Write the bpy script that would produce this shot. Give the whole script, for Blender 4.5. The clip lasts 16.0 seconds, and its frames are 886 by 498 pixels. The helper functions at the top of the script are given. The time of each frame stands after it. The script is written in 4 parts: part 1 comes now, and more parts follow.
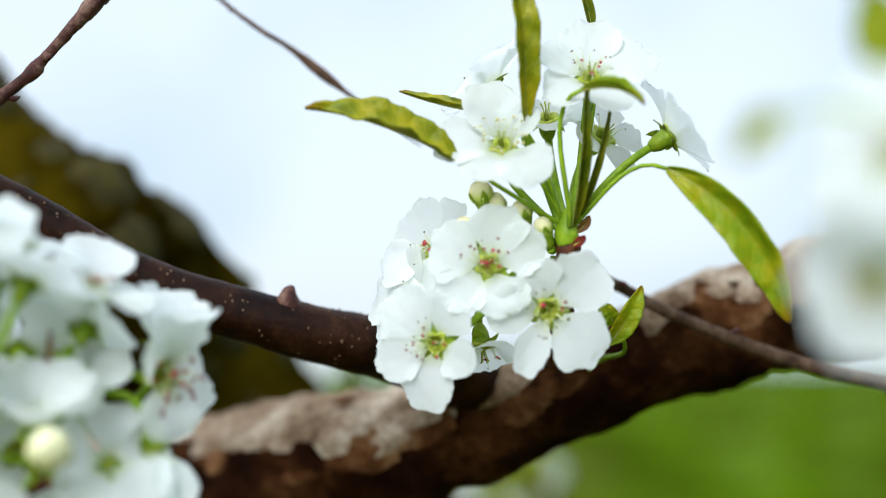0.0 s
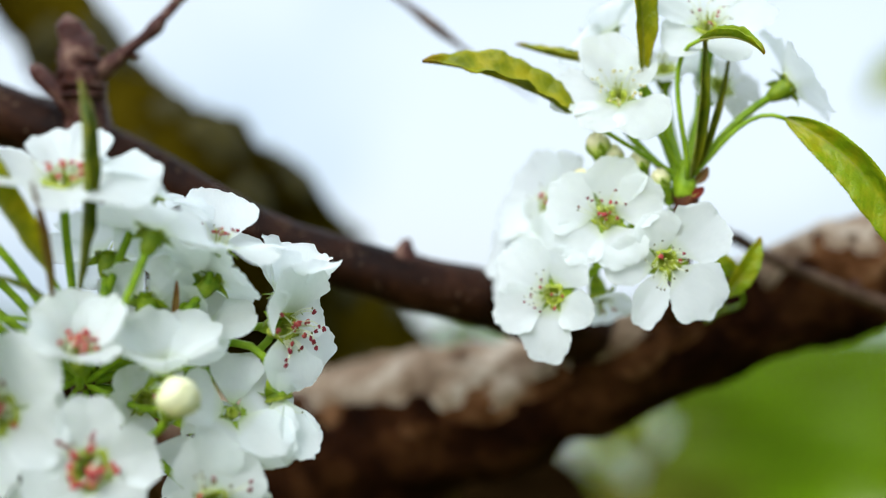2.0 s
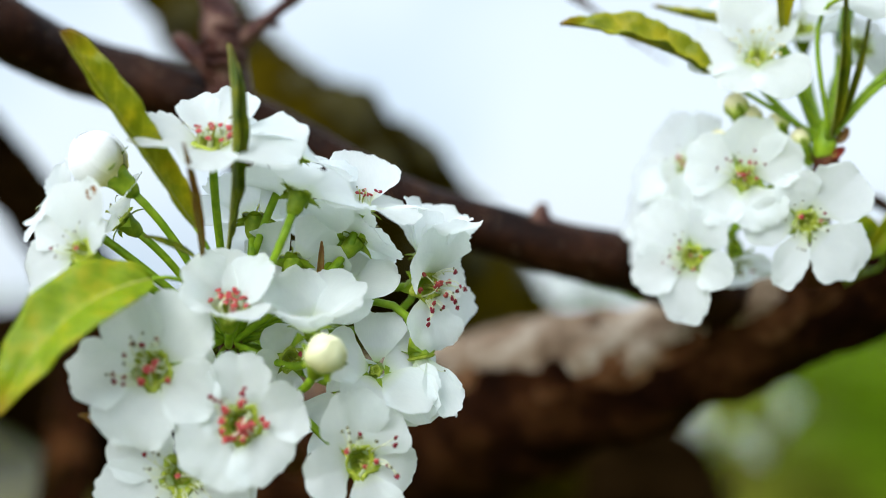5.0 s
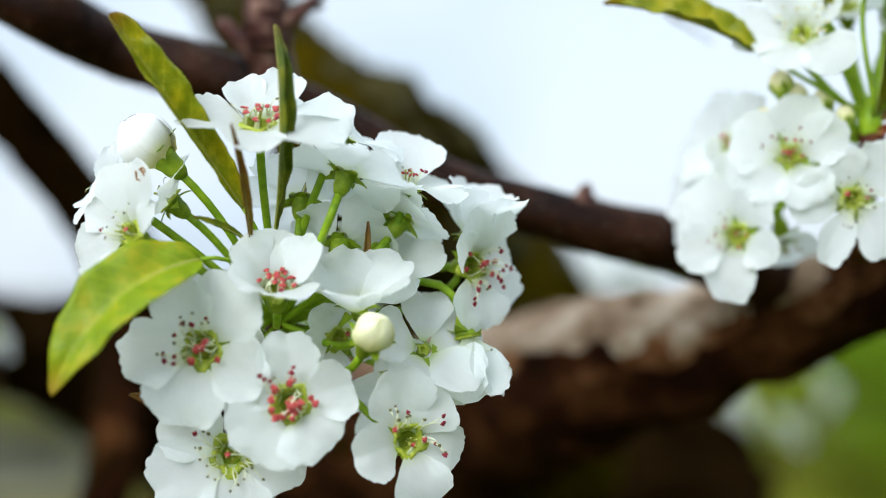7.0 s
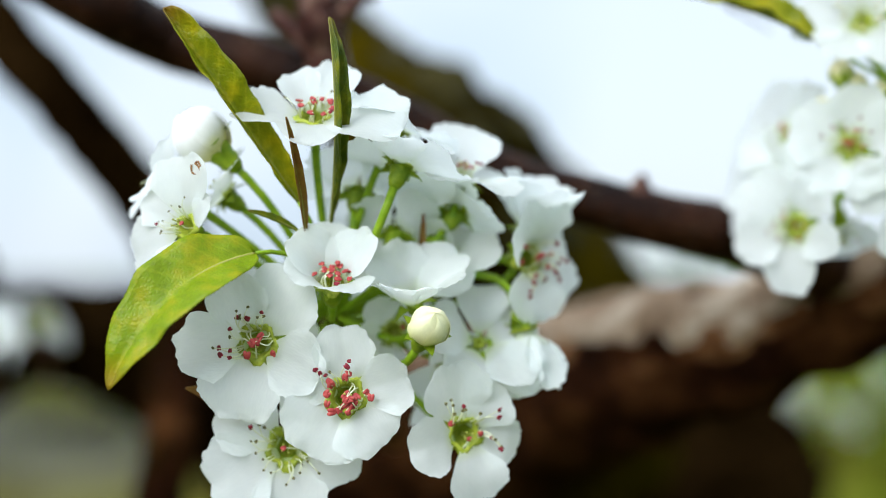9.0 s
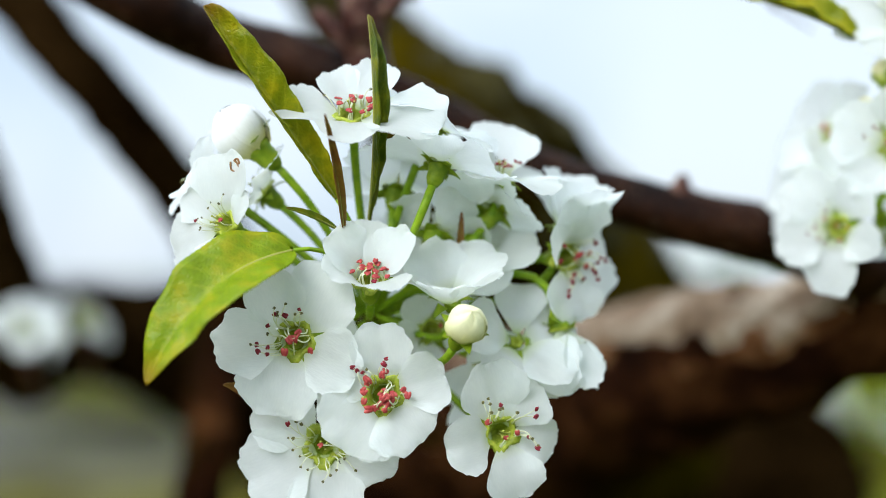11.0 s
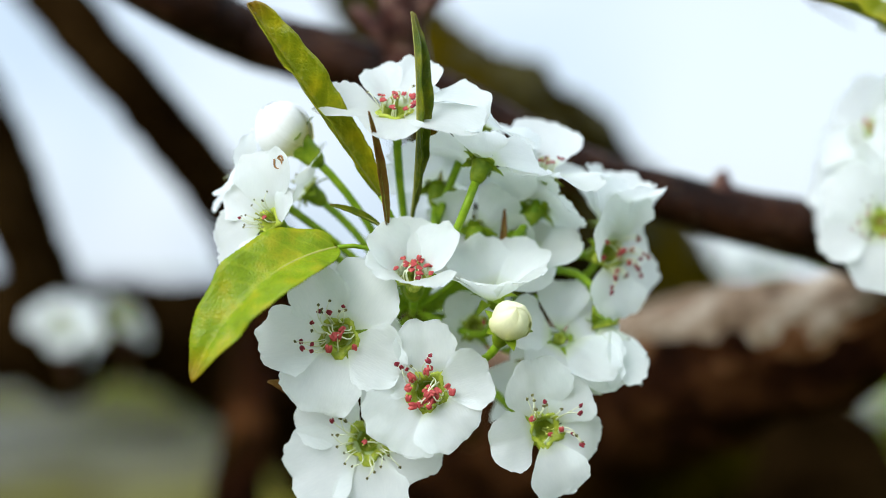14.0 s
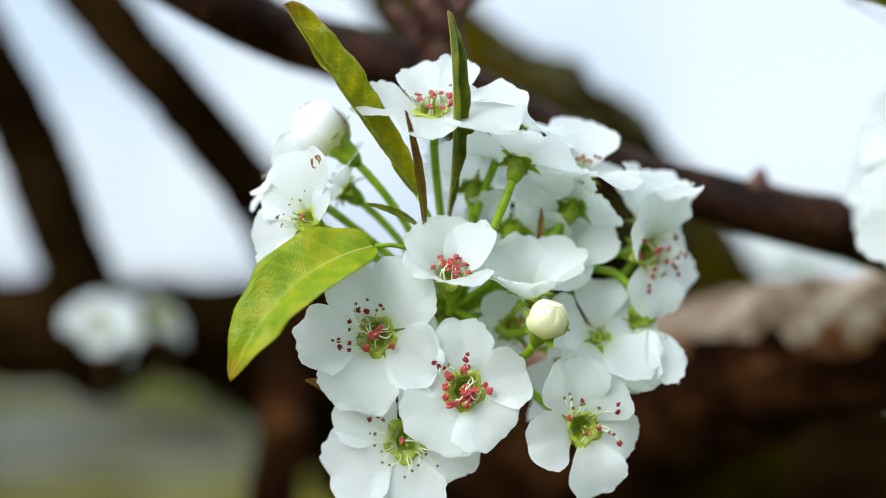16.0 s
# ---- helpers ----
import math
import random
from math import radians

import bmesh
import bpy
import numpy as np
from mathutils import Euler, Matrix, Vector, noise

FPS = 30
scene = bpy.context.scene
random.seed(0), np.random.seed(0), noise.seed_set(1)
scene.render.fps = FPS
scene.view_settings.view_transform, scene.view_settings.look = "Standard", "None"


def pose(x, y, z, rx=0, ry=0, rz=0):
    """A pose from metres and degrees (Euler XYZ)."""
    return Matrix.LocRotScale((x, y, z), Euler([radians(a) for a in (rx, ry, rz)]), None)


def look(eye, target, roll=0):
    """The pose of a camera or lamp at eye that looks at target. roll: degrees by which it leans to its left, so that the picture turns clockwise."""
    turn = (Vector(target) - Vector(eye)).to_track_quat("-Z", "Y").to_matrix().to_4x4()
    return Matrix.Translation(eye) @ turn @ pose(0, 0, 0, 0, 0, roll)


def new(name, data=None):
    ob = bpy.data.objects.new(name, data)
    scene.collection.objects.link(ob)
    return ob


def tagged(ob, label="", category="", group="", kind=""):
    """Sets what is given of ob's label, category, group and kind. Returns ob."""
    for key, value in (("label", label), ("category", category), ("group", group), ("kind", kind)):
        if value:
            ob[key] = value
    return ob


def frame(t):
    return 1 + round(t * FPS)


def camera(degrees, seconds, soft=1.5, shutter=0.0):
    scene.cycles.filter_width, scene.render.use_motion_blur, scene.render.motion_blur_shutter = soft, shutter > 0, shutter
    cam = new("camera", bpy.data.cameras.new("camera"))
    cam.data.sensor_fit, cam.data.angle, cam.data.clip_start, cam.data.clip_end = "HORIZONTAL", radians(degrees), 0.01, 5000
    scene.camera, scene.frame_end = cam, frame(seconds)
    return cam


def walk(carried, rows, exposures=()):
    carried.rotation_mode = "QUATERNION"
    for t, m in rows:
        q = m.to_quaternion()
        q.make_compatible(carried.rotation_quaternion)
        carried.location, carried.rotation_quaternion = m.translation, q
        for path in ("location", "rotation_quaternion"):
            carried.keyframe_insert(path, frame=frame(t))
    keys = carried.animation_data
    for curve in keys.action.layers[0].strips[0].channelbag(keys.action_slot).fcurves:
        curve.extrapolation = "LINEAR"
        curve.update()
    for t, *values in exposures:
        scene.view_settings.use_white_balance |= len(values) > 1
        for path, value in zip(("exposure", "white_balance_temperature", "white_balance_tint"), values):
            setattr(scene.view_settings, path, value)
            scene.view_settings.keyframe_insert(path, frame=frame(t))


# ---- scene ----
from mathutils import Quaternion

# ---- camera: a long close-up lens, wide open, panning slowly on its stand ----
cam = camera(32.00, 16.0, 0.8)
walk(cam, [
    (0.0, pose(0.00000, 0.00000, 1.45000, 94.000, -0.000, -0.000)),
    (0.5, pose(-0.00074, -0.00032, 1.44932, 93.691, -0.012, 0.997)),
    (1.0, pose(-0.00183, 0.00011, 1.44887, 93.260, 0.011, 2.037)),
    (1.5, pose(-0.00333, -0.00060, 1.44816, 92.882, 0.045, 2.827)),
    (2.0, pose(-0.00561, -0.00205, 1.44720, 92.561, 0.044, 3.665)),
    (2.5, pose(-0.00707, -0.00250, 1.44713, 92.189, 0.042, 4.318)),
    (3.0, pose(-0.00889, -0.00326, 1.44526, 92.158, 0.090, 5.160)),
    (3.5, pose(-0.00974, -0.00424, 1.44339, 92.178, 0.154, 6.156)),
    (4.0, pose(-0.01161, -0.00550, 1.44238, 92.125, 0.182, 6.844)),
    (6.5, pose(-0.01434, -0.00791, 1.43756, 91.762, 0.287, 8.866)),
    (7.0, pose(-0.01586, -0.00854, 1.43645, 91.730, 0.506, 9.165)),
    (7.5, pose(-0.01489, -0.00797, 1.43429, 91.825, 0.430, 9.861)),
    (8.0, pose(-0.01529, -0.00605, 1.43515, 91.652, 0.417, 10.227)),
    (8.5, pose(-0.01736, -0.00619, 1.43798, 91.341, 0.821, 10.335)),
    (9.0, pose(-0.01747, -0.00658, 1.43910, 91.140, 0.551, 11.050)),
    (11.5, pose(-0.01540, -0.00554, 1.43735, 91.336, 0.287, 12.858)),
    (12.0, pose(-0.01644, -0.00514, 1.43735, 91.349, 0.487, 12.815)),
    (12.5, pose(-0.01703, -0.00460, 1.43778, 91.269, 0.345, 12.939)),
    (13.0, pose(-0.01863, -0.00557, 1.43738, 91.305, 0.376, 13.083)),
    (13.5, pose(-0.02050, -0.00633, 1.43730, 91.263, 0.259, 13.235)),
    (14.0, pose(-0.02096, -0.00689, 1.43723, 91.224, 0.304, 13.586)),
    (14.5, pose(-0.02031, -0.00644, 1.43668, 91.230, 0.251, 13.996)),
    (15.0, pose(-0.01958, -0.00621, 1.43734, 91.192, 0.301, 14.378)),
    (15.5, pose(-0.01993, -0.00702, 1.43670, 91.201, 0.220, 14.634)),
    (16.0, pose(-0.02163, -0.00766, 1.43731, 91.182, 0.369, 14.846)),
], [(0.0, 0.39, 5940, 9.0), (16.0, 0.39, 5940, 9.0)])
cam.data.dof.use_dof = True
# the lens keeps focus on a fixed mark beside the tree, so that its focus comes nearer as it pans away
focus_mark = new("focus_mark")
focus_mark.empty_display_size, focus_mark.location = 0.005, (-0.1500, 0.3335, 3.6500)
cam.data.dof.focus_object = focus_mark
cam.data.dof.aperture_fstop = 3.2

# ---- world and sun: bright, thinly overcast spring sky ----
SUN_ELEVATION, SUN_ROTATION = radians(36), radians(206)
world = bpy.data.worlds.new("overcast_sky")
scene.world = world
world.use_nodes = True
wn, wl = world.node_tree.nodes, world.node_tree.links
sky = wn.new("ShaderNodeTexSky")
sky.sky_type, sky.sun_disc = "NISHITA", False
sky.sun_elevation, sky.sun_rotation = SUN_ELEVATION, SUN_ROTATION
sky.air_density, sky.dust_density = 1.0, 3.0
cloud_place = wn.new("ShaderNodeTexCoord")
cloud = wn.new("ShaderNodeTexNoise")
cloud.inputs["Scale"].default_value, cloud.inputs["Detail"].default_value = 5.0, 3.0
cloud_ramp_stops = (0.36, 0.54)
cloud_ramp = wn.new("ShaderNodeValToRGB")
cloud_ramp.color_ramp.elements[0].position, cloud_ramp.color_ramp.elements[1].position = cloud_ramp_stops
cloud_ramp.color_ramp.elements[0].color = (5.3, 6.0, 6.6, 1)
cloud_ramp.color_ramp.elements[1].color = (6.9, 7.25, 7.4, 1)
sky_mix = wn.new("ShaderNodeMix")
sky_mix.data_type = "RGBA"
sky_mix.inputs["Factor"].default_value = 0.8
wl.new(cloud_place.outputs["Generated"], cloud.inputs["Vector"])
wl.new(cloud.outputs["Fac"], cloud_ramp.inputs["Fac"])
wl.new(sky.outputs["Color"], sky_mix.inputs[6])
wl.new(cloud_ramp.outputs["Color"], sky_mix.inputs[7])
height = wn.new("ShaderNodeSeparateXYZ")
zenith = wn.new("ShaderNodeMapRange")
zenith.interpolation_type = "SMOOTHSTEP"
for slot, value in (("From Min", 0.2), ("From Max", 1.0), ("To Min", 1.0), ("To Max", 1.5)):
    zenith.inputs[slot].default_value = value
lift = wn.new("ShaderNodeVectorMath")
lift.operation = "SCALE"
wl.new(cloud_place.outputs["Generated"], height.inputs[0])
wl.new(height.outputs["Z"], zenith.inputs["Value"])
wl.new(sky_mix.outputs[2], lift.inputs[0])
wl.new(zenith.outputs["Result"], lift.inputs["Scale"])
wl.new(lift.outputs[0], wn["Background"].inputs["Color"])
wn["Background"].inputs["Strength"].default_value = 0.115
sun = new("sun", bpy.data.lights.new("sun", "SUN"))
sun.data.energy, sun.data.angle, sun.data.color = 3.0, radians(40), (1.0, 0.98, 0.96)
sun.matrix_world = look((math.sin(SUN_ROTATION) * 10, math.cos(SUN_ROTATION) * 10, 10 * math.tan(SUN_ELEVATION)), (0, 0, 0))


# ---- materials ----
def material(name):
    m = bpy.data.materials.new(name)
    m.use_nodes = True
    n, l = m.node_tree.nodes, m.node_tree.links
    return m, n, l, n["Principled BSDF"]


def coords(n, l, scale=(1, 1, 1)):
    c, mp = n.new("ShaderNodeTexCoord"), n.new("ShaderNodeMapping")
    mp.inputs["Scale"].default_value = scale
    l.new(c.outputs["Object"], mp.inputs["Vector"])
    return mp.outputs["Vector"]


def noise_tex(n, l, vec, scale, detail=4.0, rough=0.55):
    t = n.new("ShaderNodeTexNoise")
    t.inputs["Scale"].default_value, t.inputs["Detail"].default_value, t.inputs["Roughness"].default_value = scale, detail, rough
    l.new(vec, t.inputs["Vector"])
    return t.outputs["Fac"]


def ramp(n, l, fac, *stops):
    r = n.new("ShaderNodeValToRGB")
    while len(r.color_ramp.elements) < len(stops):
        r.color_ramp.elements.new(0.5)
    for e, (p, c) in zip(r.color_ramp.elements, stops):
        e.position, e.color = p, (*c, 1)
    l.new(fac, r.inputs["Fac"])
    return r.outputs["Color"]


def blend(n, l, fac, a, b, mode="MIX"):
    m = n.new("ShaderNodeMix")
    m.data_type, m.blend_type = "RGBA", mode
    for slot, v in ((0, fac), (6, a), (7, b)):
        if isinstance(v, (int, float)):
            m.inputs[slot].default_value = v
        elif isinstance(v, tuple):
            m.inputs[slot].default_value = (*v, 1)
        else:
            l.new(v, m.inputs[slot])
    return m.outputs[2]


def bump(n, l, bsdf, height, strength, distance):
    b = n.new("ShaderNodeBump")
    b.inputs["Strength"].default_value, b.inputs["Distance"].default_value = strength, distance
    l.new(height, b.inputs["Height"])
    l.new(b.outputs["Normal"], bsdf.inputs["Normal"])
    return b


def see_through(m, n, l, bsdf, colour, share):
    """Thin living tissue: part of the light passes through."""
    tr, mx = n.new("ShaderNodeBsdfTranslucent"), n.new("ShaderNodeMixShader")
    if isinstance(colour, tuple):
        tr.inputs["Color"].default_value = (*colour, 1)
    else:
        l.new(colour, tr.inputs["Color"])
    mx.inputs["Fac"].default_value = share
    l.new(bsdf.outputs[0], mx.inputs[1])
    l.new(tr.outputs[0], mx.inputs[2])
    l.new(mx.outputs[0], n["Material Output"].inputs["Surface"])


def petal_material():
    m, n, l, b = material("petal_white")
    v = coords(n, l)
    grain = noise_tex(n, l, coords(n, l, (16, 3, 1)), 3.0, 5)
    soft = noise_tex(n, l, v, 2.5, 3)
    white = ramp(n, l, soft, (0.3, (0.885, 0.918, 0.905)), (0.7, (0.920, 0.948, 0.930)))
    white = blend(n, l, 1.0, white, ramp(n, l, grain, (0.25, (0.955, 0.96, 0.965)), (0.7, (1, 1, 1))), "MULTIPLY")
    sep = n.new("ShaderNodeSeparateXYZ")
    l.new(v, sep.inputs[0])
    claw = ramp(n, l, sep.outputs[1], (0.0, (0.62, 0.72, 0.30)), (0.10, (0.93, 0.95, 0.80)), (0.28, (1, 1, 1)))
    white = blend(n, l, 1.0, white, claw, "MULTIPLY")
    l.new(white, b.inputs["Base Color"])
    b.inputs["Roughness"].default_value = 0.55
    b.inputs["Specular IOR Level"].default_value = 0.3
    bump(n, l, b, grain, 0.14, 0.02)
    see_through(m, n, l, b, white, 0.6)
    return m


def leaf_material(name, green, gold, red, share=0.38):
    m, n, l, b = material(name)
    v = coords(n, l)
    patch = noise_tex(n, l, v, 160, 4)
    colour = ramp(n, l, patch, (0.28, tuple(c * 0.8 for c in green)), (0.45, green), (0.66, gold))
    lay, sep = n.new("ShaderNodeVertexColor"), n.new("ShaderNodeSeparateColor")
    lay.layer_name = "layout"
    l.new(lay.outputs["Color"], sep.inputs["Color"])
    along, across, vein = sep.outputs[0], sep.outputs[1], sep.outputs[2]
    wob = n.new("ShaderNodeMath")
    wob.operation = "MULTIPLY_ADD"
    l.new(noise_tex(n, l, v, 380, 3), wob.inputs[0])
    wob.inputs[1].default_value = 0.5
    l.new(across, wob.inputs[2])
    colour = blend(n, l, ramp(n, l, wob.outputs[0], (1.0, (0, 0, 0)), (1.2, (0.8, 0.8, 0.8))), colour, red)
    colour = blend(n, l, ramp(n, l, along, (0.86, (0, 0, 0)), (1.0, (0.85, 0.85, 0.85))), colour, red)
    colour = blend(n, l, ramp(n, l, vein, (0.80, (0, 0, 0)), (1.0, (0.20, 0.20, 0.20))), colour, tuple(min(1, c * 1.5 + 0.03) for c in gold))
    net = n.new("ShaderNodeTexVoronoi")
    net.feature = "DISTANCE_TO_EDGE"
    net.inputs["Scale"].default_value = 900
    l.new(v, net.inputs["Vector"])
    colour = blend(n, l, 1.0, colour, ramp(n, l, net.outputs["Distance"], (0.0, (1.06, 1.06, 0.95)), (0.14, (0.98, 0.98, 0.98))), "MULTIPLY")
    l.new(colour, b.inputs["Base Color"])
    b.inputs["Roughness"].default_value = 0.36
    b.inputs["Specular IOR Level"].default_value = 0.3
    height = n.new("ShaderNodeMath")
    height.operation = "ADD"
    l.new(net.outputs["Distance"], height.inputs[0])
    l.new(noise_tex(n, l, v, 500, 4), height.inputs[1])
    bump(n, l, b, height.outputs[0], 0.42, 0.0006)
    see_through(m, n, l, b, colour, share)
    return m


def plain_material(name, a, c, scale, rough=0.5, relief=0.3, distance=0.0003, share=0.0):
    m, n, l, b = material(name)
    v = coords(n, l)
    colour = ramp(n, l, noise_tex(n, l, v, scale, 5), (0.3, a), (0.7, c))
    l.new(colour, b.inputs["Base Color"])
    b.inputs["Roughness"].default_value = rough
    b.inputs["Specular IOR Level"].default_value = 0.25
    bump(n, l, b, noise_tex(n, l, v, scale * 4, 4), relief, distance)
    if share:
        see_through(m, n, l, b, colour, share)
    return m


def bud_material(name, foot, low, top, radius):
    """Bud petals: tinted at the foot, pale towards the tip."""
    m, n, l, b = material(name)
    v = coords(n, l)
    sep, reach = n.new("ShaderNodeSeparateXYZ"), n.new("ShaderNodeMapRange")
    l.new(v, sep.inputs[0])
    l.new(sep.outputs[2], reach.inputs["Value"])
    reach.inputs["From Min"].default_value, reach.inputs["From Max"].default_value = -radius, radius
    colour = ramp(n, l, reach.outputs["Result"], (0.06, foot), (0.34, low), (0.75, top))
    grain = noise_tex(n, l, coords(n, l, (1, 1, 0.25)), 1400, 4)
    colour = blend(n, l, 1.0, colour, ramp(n, l, grain, (0.3, (0.93, 0.93, 0.92)), (0.65, (1, 1, 1))), "MULTIPLY")
    l.new(colour, b.inputs["Base Color"])
    b.inputs["Roughness"].default_value, b.inputs["Specular IOR Level"].default_value = 0.55, 0.25
    bump(n, l, b, grain, 0.3, 0.0003)
    see_through(m, n, l, b, colour, 0.2)
    return m


def bark_material(name, dark, mid, pale, scale, rough, pale_from=0.58, depth=0.003, gloss=0.08):
    m, n, l, b = material(name)
    v = coords(n, l)
    big = noise_tex(n, l, v, scale, 6, 0.65)
    fine = noise_tex(n, l, v, scale * 9, 6, 0.7)
    colour = ramp(n, l, big, (0.34, dark), (0.5, mid), (pale_from + 0.08, pale))
    colour = blend(n, l, 1.0, colour, ramp(n, l, fine, (0.3, (0.5, 0.46, 0.44)), (0.65, (1.1, 1.1, 1.1))), "MULTIPLY")
    l.new(colour, b.inputs["Base Color"])
    l.new(ramp(n, l, fine, (0.3, (rough + 0.15,) * 3), (0.7, (rough,) * 3)), b.inputs["Roughness"])
    b.inputs["Specular IOR Level"].default_value = gloss
    bump(n, l, b, fine, 0.8, depth)
    return m


PETAL = petal_material()
LEAF = leaf_material("young_leaf", (0.27, 0.38, 0.004), (0.43, 0.42, 0.006), (0.33, 0.17, 0.008), 0.46)
LEAF_DARK = leaf_material("folded_leaf", (0.24, 0.28, 0.003), (0.43, 0.39, 0.005), (0.26, 0.12, 0.006), 0.42)
LEAF_FOLD = leaf_material("folded_green_leaf", (0.085, 0.125, 0.003), (0.19, 0.20, 0.004), (0.16, 0.12, 0.006), 0.3)
RIB = plain_material("leaf_rib", (0.26, 0.27, 0.05), (0.34, 0.33, 0.08), 300, 0.45)
STALK = plain_material("green_stalk", (0.16, 0.29, 0.007), (0.32, 0.46, 0.014), 260, 0.4, share=0.2)
CALYX = plain_material("green_calyx", (0.13, 0.24, 0.006), (0.32, 0.40, 0.015), 400, 0.45, share=0.2)
BRACT = plain_material("red_bract", (0.16, 0.045, 0.015), (0.24, 0.16, 0.02), 200, 0.45, share=0.2)
FILAMENT = plain_material("pale_filament", (0.70, 0.74, 0.42), (0.86, 0.88, 0.72), 500, 0.4, share=0.3)
NECTARY = plain_material("nectary_yellow_green", (0.17, 0.24, 0.010), (0.47, 0.51, 0.06), 900, 0.35)
STYLE = plain_material("style_green", (0.34, 0.40, 0.05), (0.5, 0.52, 0.12), 500, 0.4, share=0.2)
ANTHER_RED = plain_material("anther_red", (0.22, 0.009, 0.016), (0.54, 0.11, 0.09), 700, 0.5, 0.6)
ANTHER_CRIMSON = plain_material("anther_crimson", (0.10, 0.003, 0.010), (0.30, 0.022, 0.040), 700, 0.45, 0.6)
ANTHER_DARK = plain_material("anther_spent", (0.045, 0.04, 0.018), (0.24, 0.22, 0.07), 900, 0.7, 0.6)
ANTHER_PALE = plain_material("anther_pale", (0.40, 0.38, 0.12), (0.62, 0.56, 0.25), 700, 0.6)
BUD = bud_material("bud_cream", (0.58, 0.64, 0.16), (0.78, 0.78, 0.38), (0.86, 0.85, 0.54), 0.0052)
BUD_GREEN = bud_material("bud_green_white", (0.34, 0.50, 0.02), (0.66, 0.76, 0.13), (0.94, 0.88, 0.52), 0.0032)
SCALE_RED = plain_material("bud_scale_red", (0.10, 0.006, 0.005), (0.20, 0.03, 0.015), 300, 0.4, share=0.2)
KNOT = plain_material("spur_red_brown", (0.045, 0.008, 0.004), (0.13, 0.045, 0.010), 300, 0.55, 0.7, 0.0006)
BARK_SMOOTH = bark_material("smooth_brown_bark", (0.006, 0.0017, 0.0006), (0.016, 0.0050, 0.0015), (0.040, 0.015, 0.006), 70, 0.36, 0.62, 0.0006, 0.07)
BARK_TWIG = bark_material("red_twig_bark", (0.022, 0.005, 0.003), (0.060, 0.014, 0.008), (0.22, 0.13, 0.09), 150, 0.4, 0.62, 0.0006, 0.25)
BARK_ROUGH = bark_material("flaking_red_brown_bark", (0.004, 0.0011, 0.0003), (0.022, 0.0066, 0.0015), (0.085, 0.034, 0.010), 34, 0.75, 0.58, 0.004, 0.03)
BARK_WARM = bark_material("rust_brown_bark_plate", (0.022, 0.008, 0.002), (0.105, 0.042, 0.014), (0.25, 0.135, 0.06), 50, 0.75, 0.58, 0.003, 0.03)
# pale tone for flaking bark and for the light painted along the limb's top
LIT_FLAKE = bark_material("pale_and_lit_bark_flake", (0.15, 0.090, 0.050), (0.36, 0.265, 0.175), (0.60, 0.51, 0.39), 60, 0.7, 0.54, 0.003)
# plates toned down to go with the bark darkened for shade
BARK_PLATE = bark_material("shade_dark_plate", (0.0028, 0.0014, 0.0004), (0.009, 0.0045, 0.0010), (0.024, 0.013, 0.003), 60, 0.85, 0.6, 0.002, 0.0)
MOSS = plain_material("moss", (0.013, 0.0105, 0.0009), (0.05, 0.041, 0.0028), 160, 0.9, 0.8, 0.002)
# near-black brown: the shade below the limbs is put into this bark colour
BARK_SHADED = bark_material("shade_dark_bark", (0.0042, 0.0022, 0.0006), (0.014, 0.0072, 0.0020), (0.034, 0.019, 0.006), 18, 0.85, 0.62, 0.004, 0.0)
BARK_MOSS = bark_material("mossy_bark", (0.009, 0.006, 0.0005), (0.031, 0.0225, 0.0008), (0.068, 0.050, 0.002), 14, 0.9, 0.6, 0.004, 0.0)
BUD_WHITE = bud_material("bud_white", (0.74, 0.70, 0.30), (0.90, 0.91, 0.86), (0.92, 0.94, 0.94), 0.0070)
BARK_GREY = bark_material("grey_brown_twig_bark", (0.035, 0.020, 0.012), (0.085, 0.050, 0.030), (0.17, 0.115, 0.075), 150, 0.6, 0.62, 0.0006, 0.1)
LENTICEL = plain_material("lenticel_tan", (0.075, 0.043, 0.022), (0.14, 0.085, 0.048), 600, 0.8)
GRASS, gn, gl, gb = material("grass_blades")
grass_tone = ramp(gn, gl, noise_tex(gn, gl, coords(gn, gl), 0.6, 3), (0.34, (0.034, 0.034, 0.003)), (0.44, (0.034, 0.070, 0.002)), (0.54, (0.068, 0.116, 0.003)), (0.63, (0.14, 0.155, 0.05)))
gl.new(grass_tone, gb.inputs["Base Color"])
gb.inputs["Roughness"].default_value = 0.6
see_through(GRASS, gn, gl, gb, grass_tone, 0.3)
GRASS.node_tree.nodes["Principled BSDF"].inputs["Specular IOR Level"].default_value = 0.0


# ---- tools ----
def mesh_object(name, bm, mat, smooth=True):
    me = bpy.data.meshes.new(name)
    bmesh.ops.recalc_face_normals(bm, faces=bm.faces) if bm.faces else None
    bm.to_mesh(me)
    bm.free()
    if smooth:
        me.polygons.foreach_set("use_smooth", [True] * len(me.polygons))
    me.materials.append(mat)
    return me


def part(name, bm, mat, parent=None, label="", m=None):
    me = bm if isinstance(bm, bpy.types.Mesh) else mesh_object(name, bm, mat)
    ob = new(name, me)
    if parent is not None:
        ob.parent = parent
    if m is not None:
        ob.matrix_basis = m
    if label:
        ob["label"] = label
    return ob


def thing(name, m, label, category, group="", kind=""):
    ob = new(name)
    ob.empty_display_size = 0.005
    ob.matrix_basis = m
    return tagged(ob, label, category, group, kind)


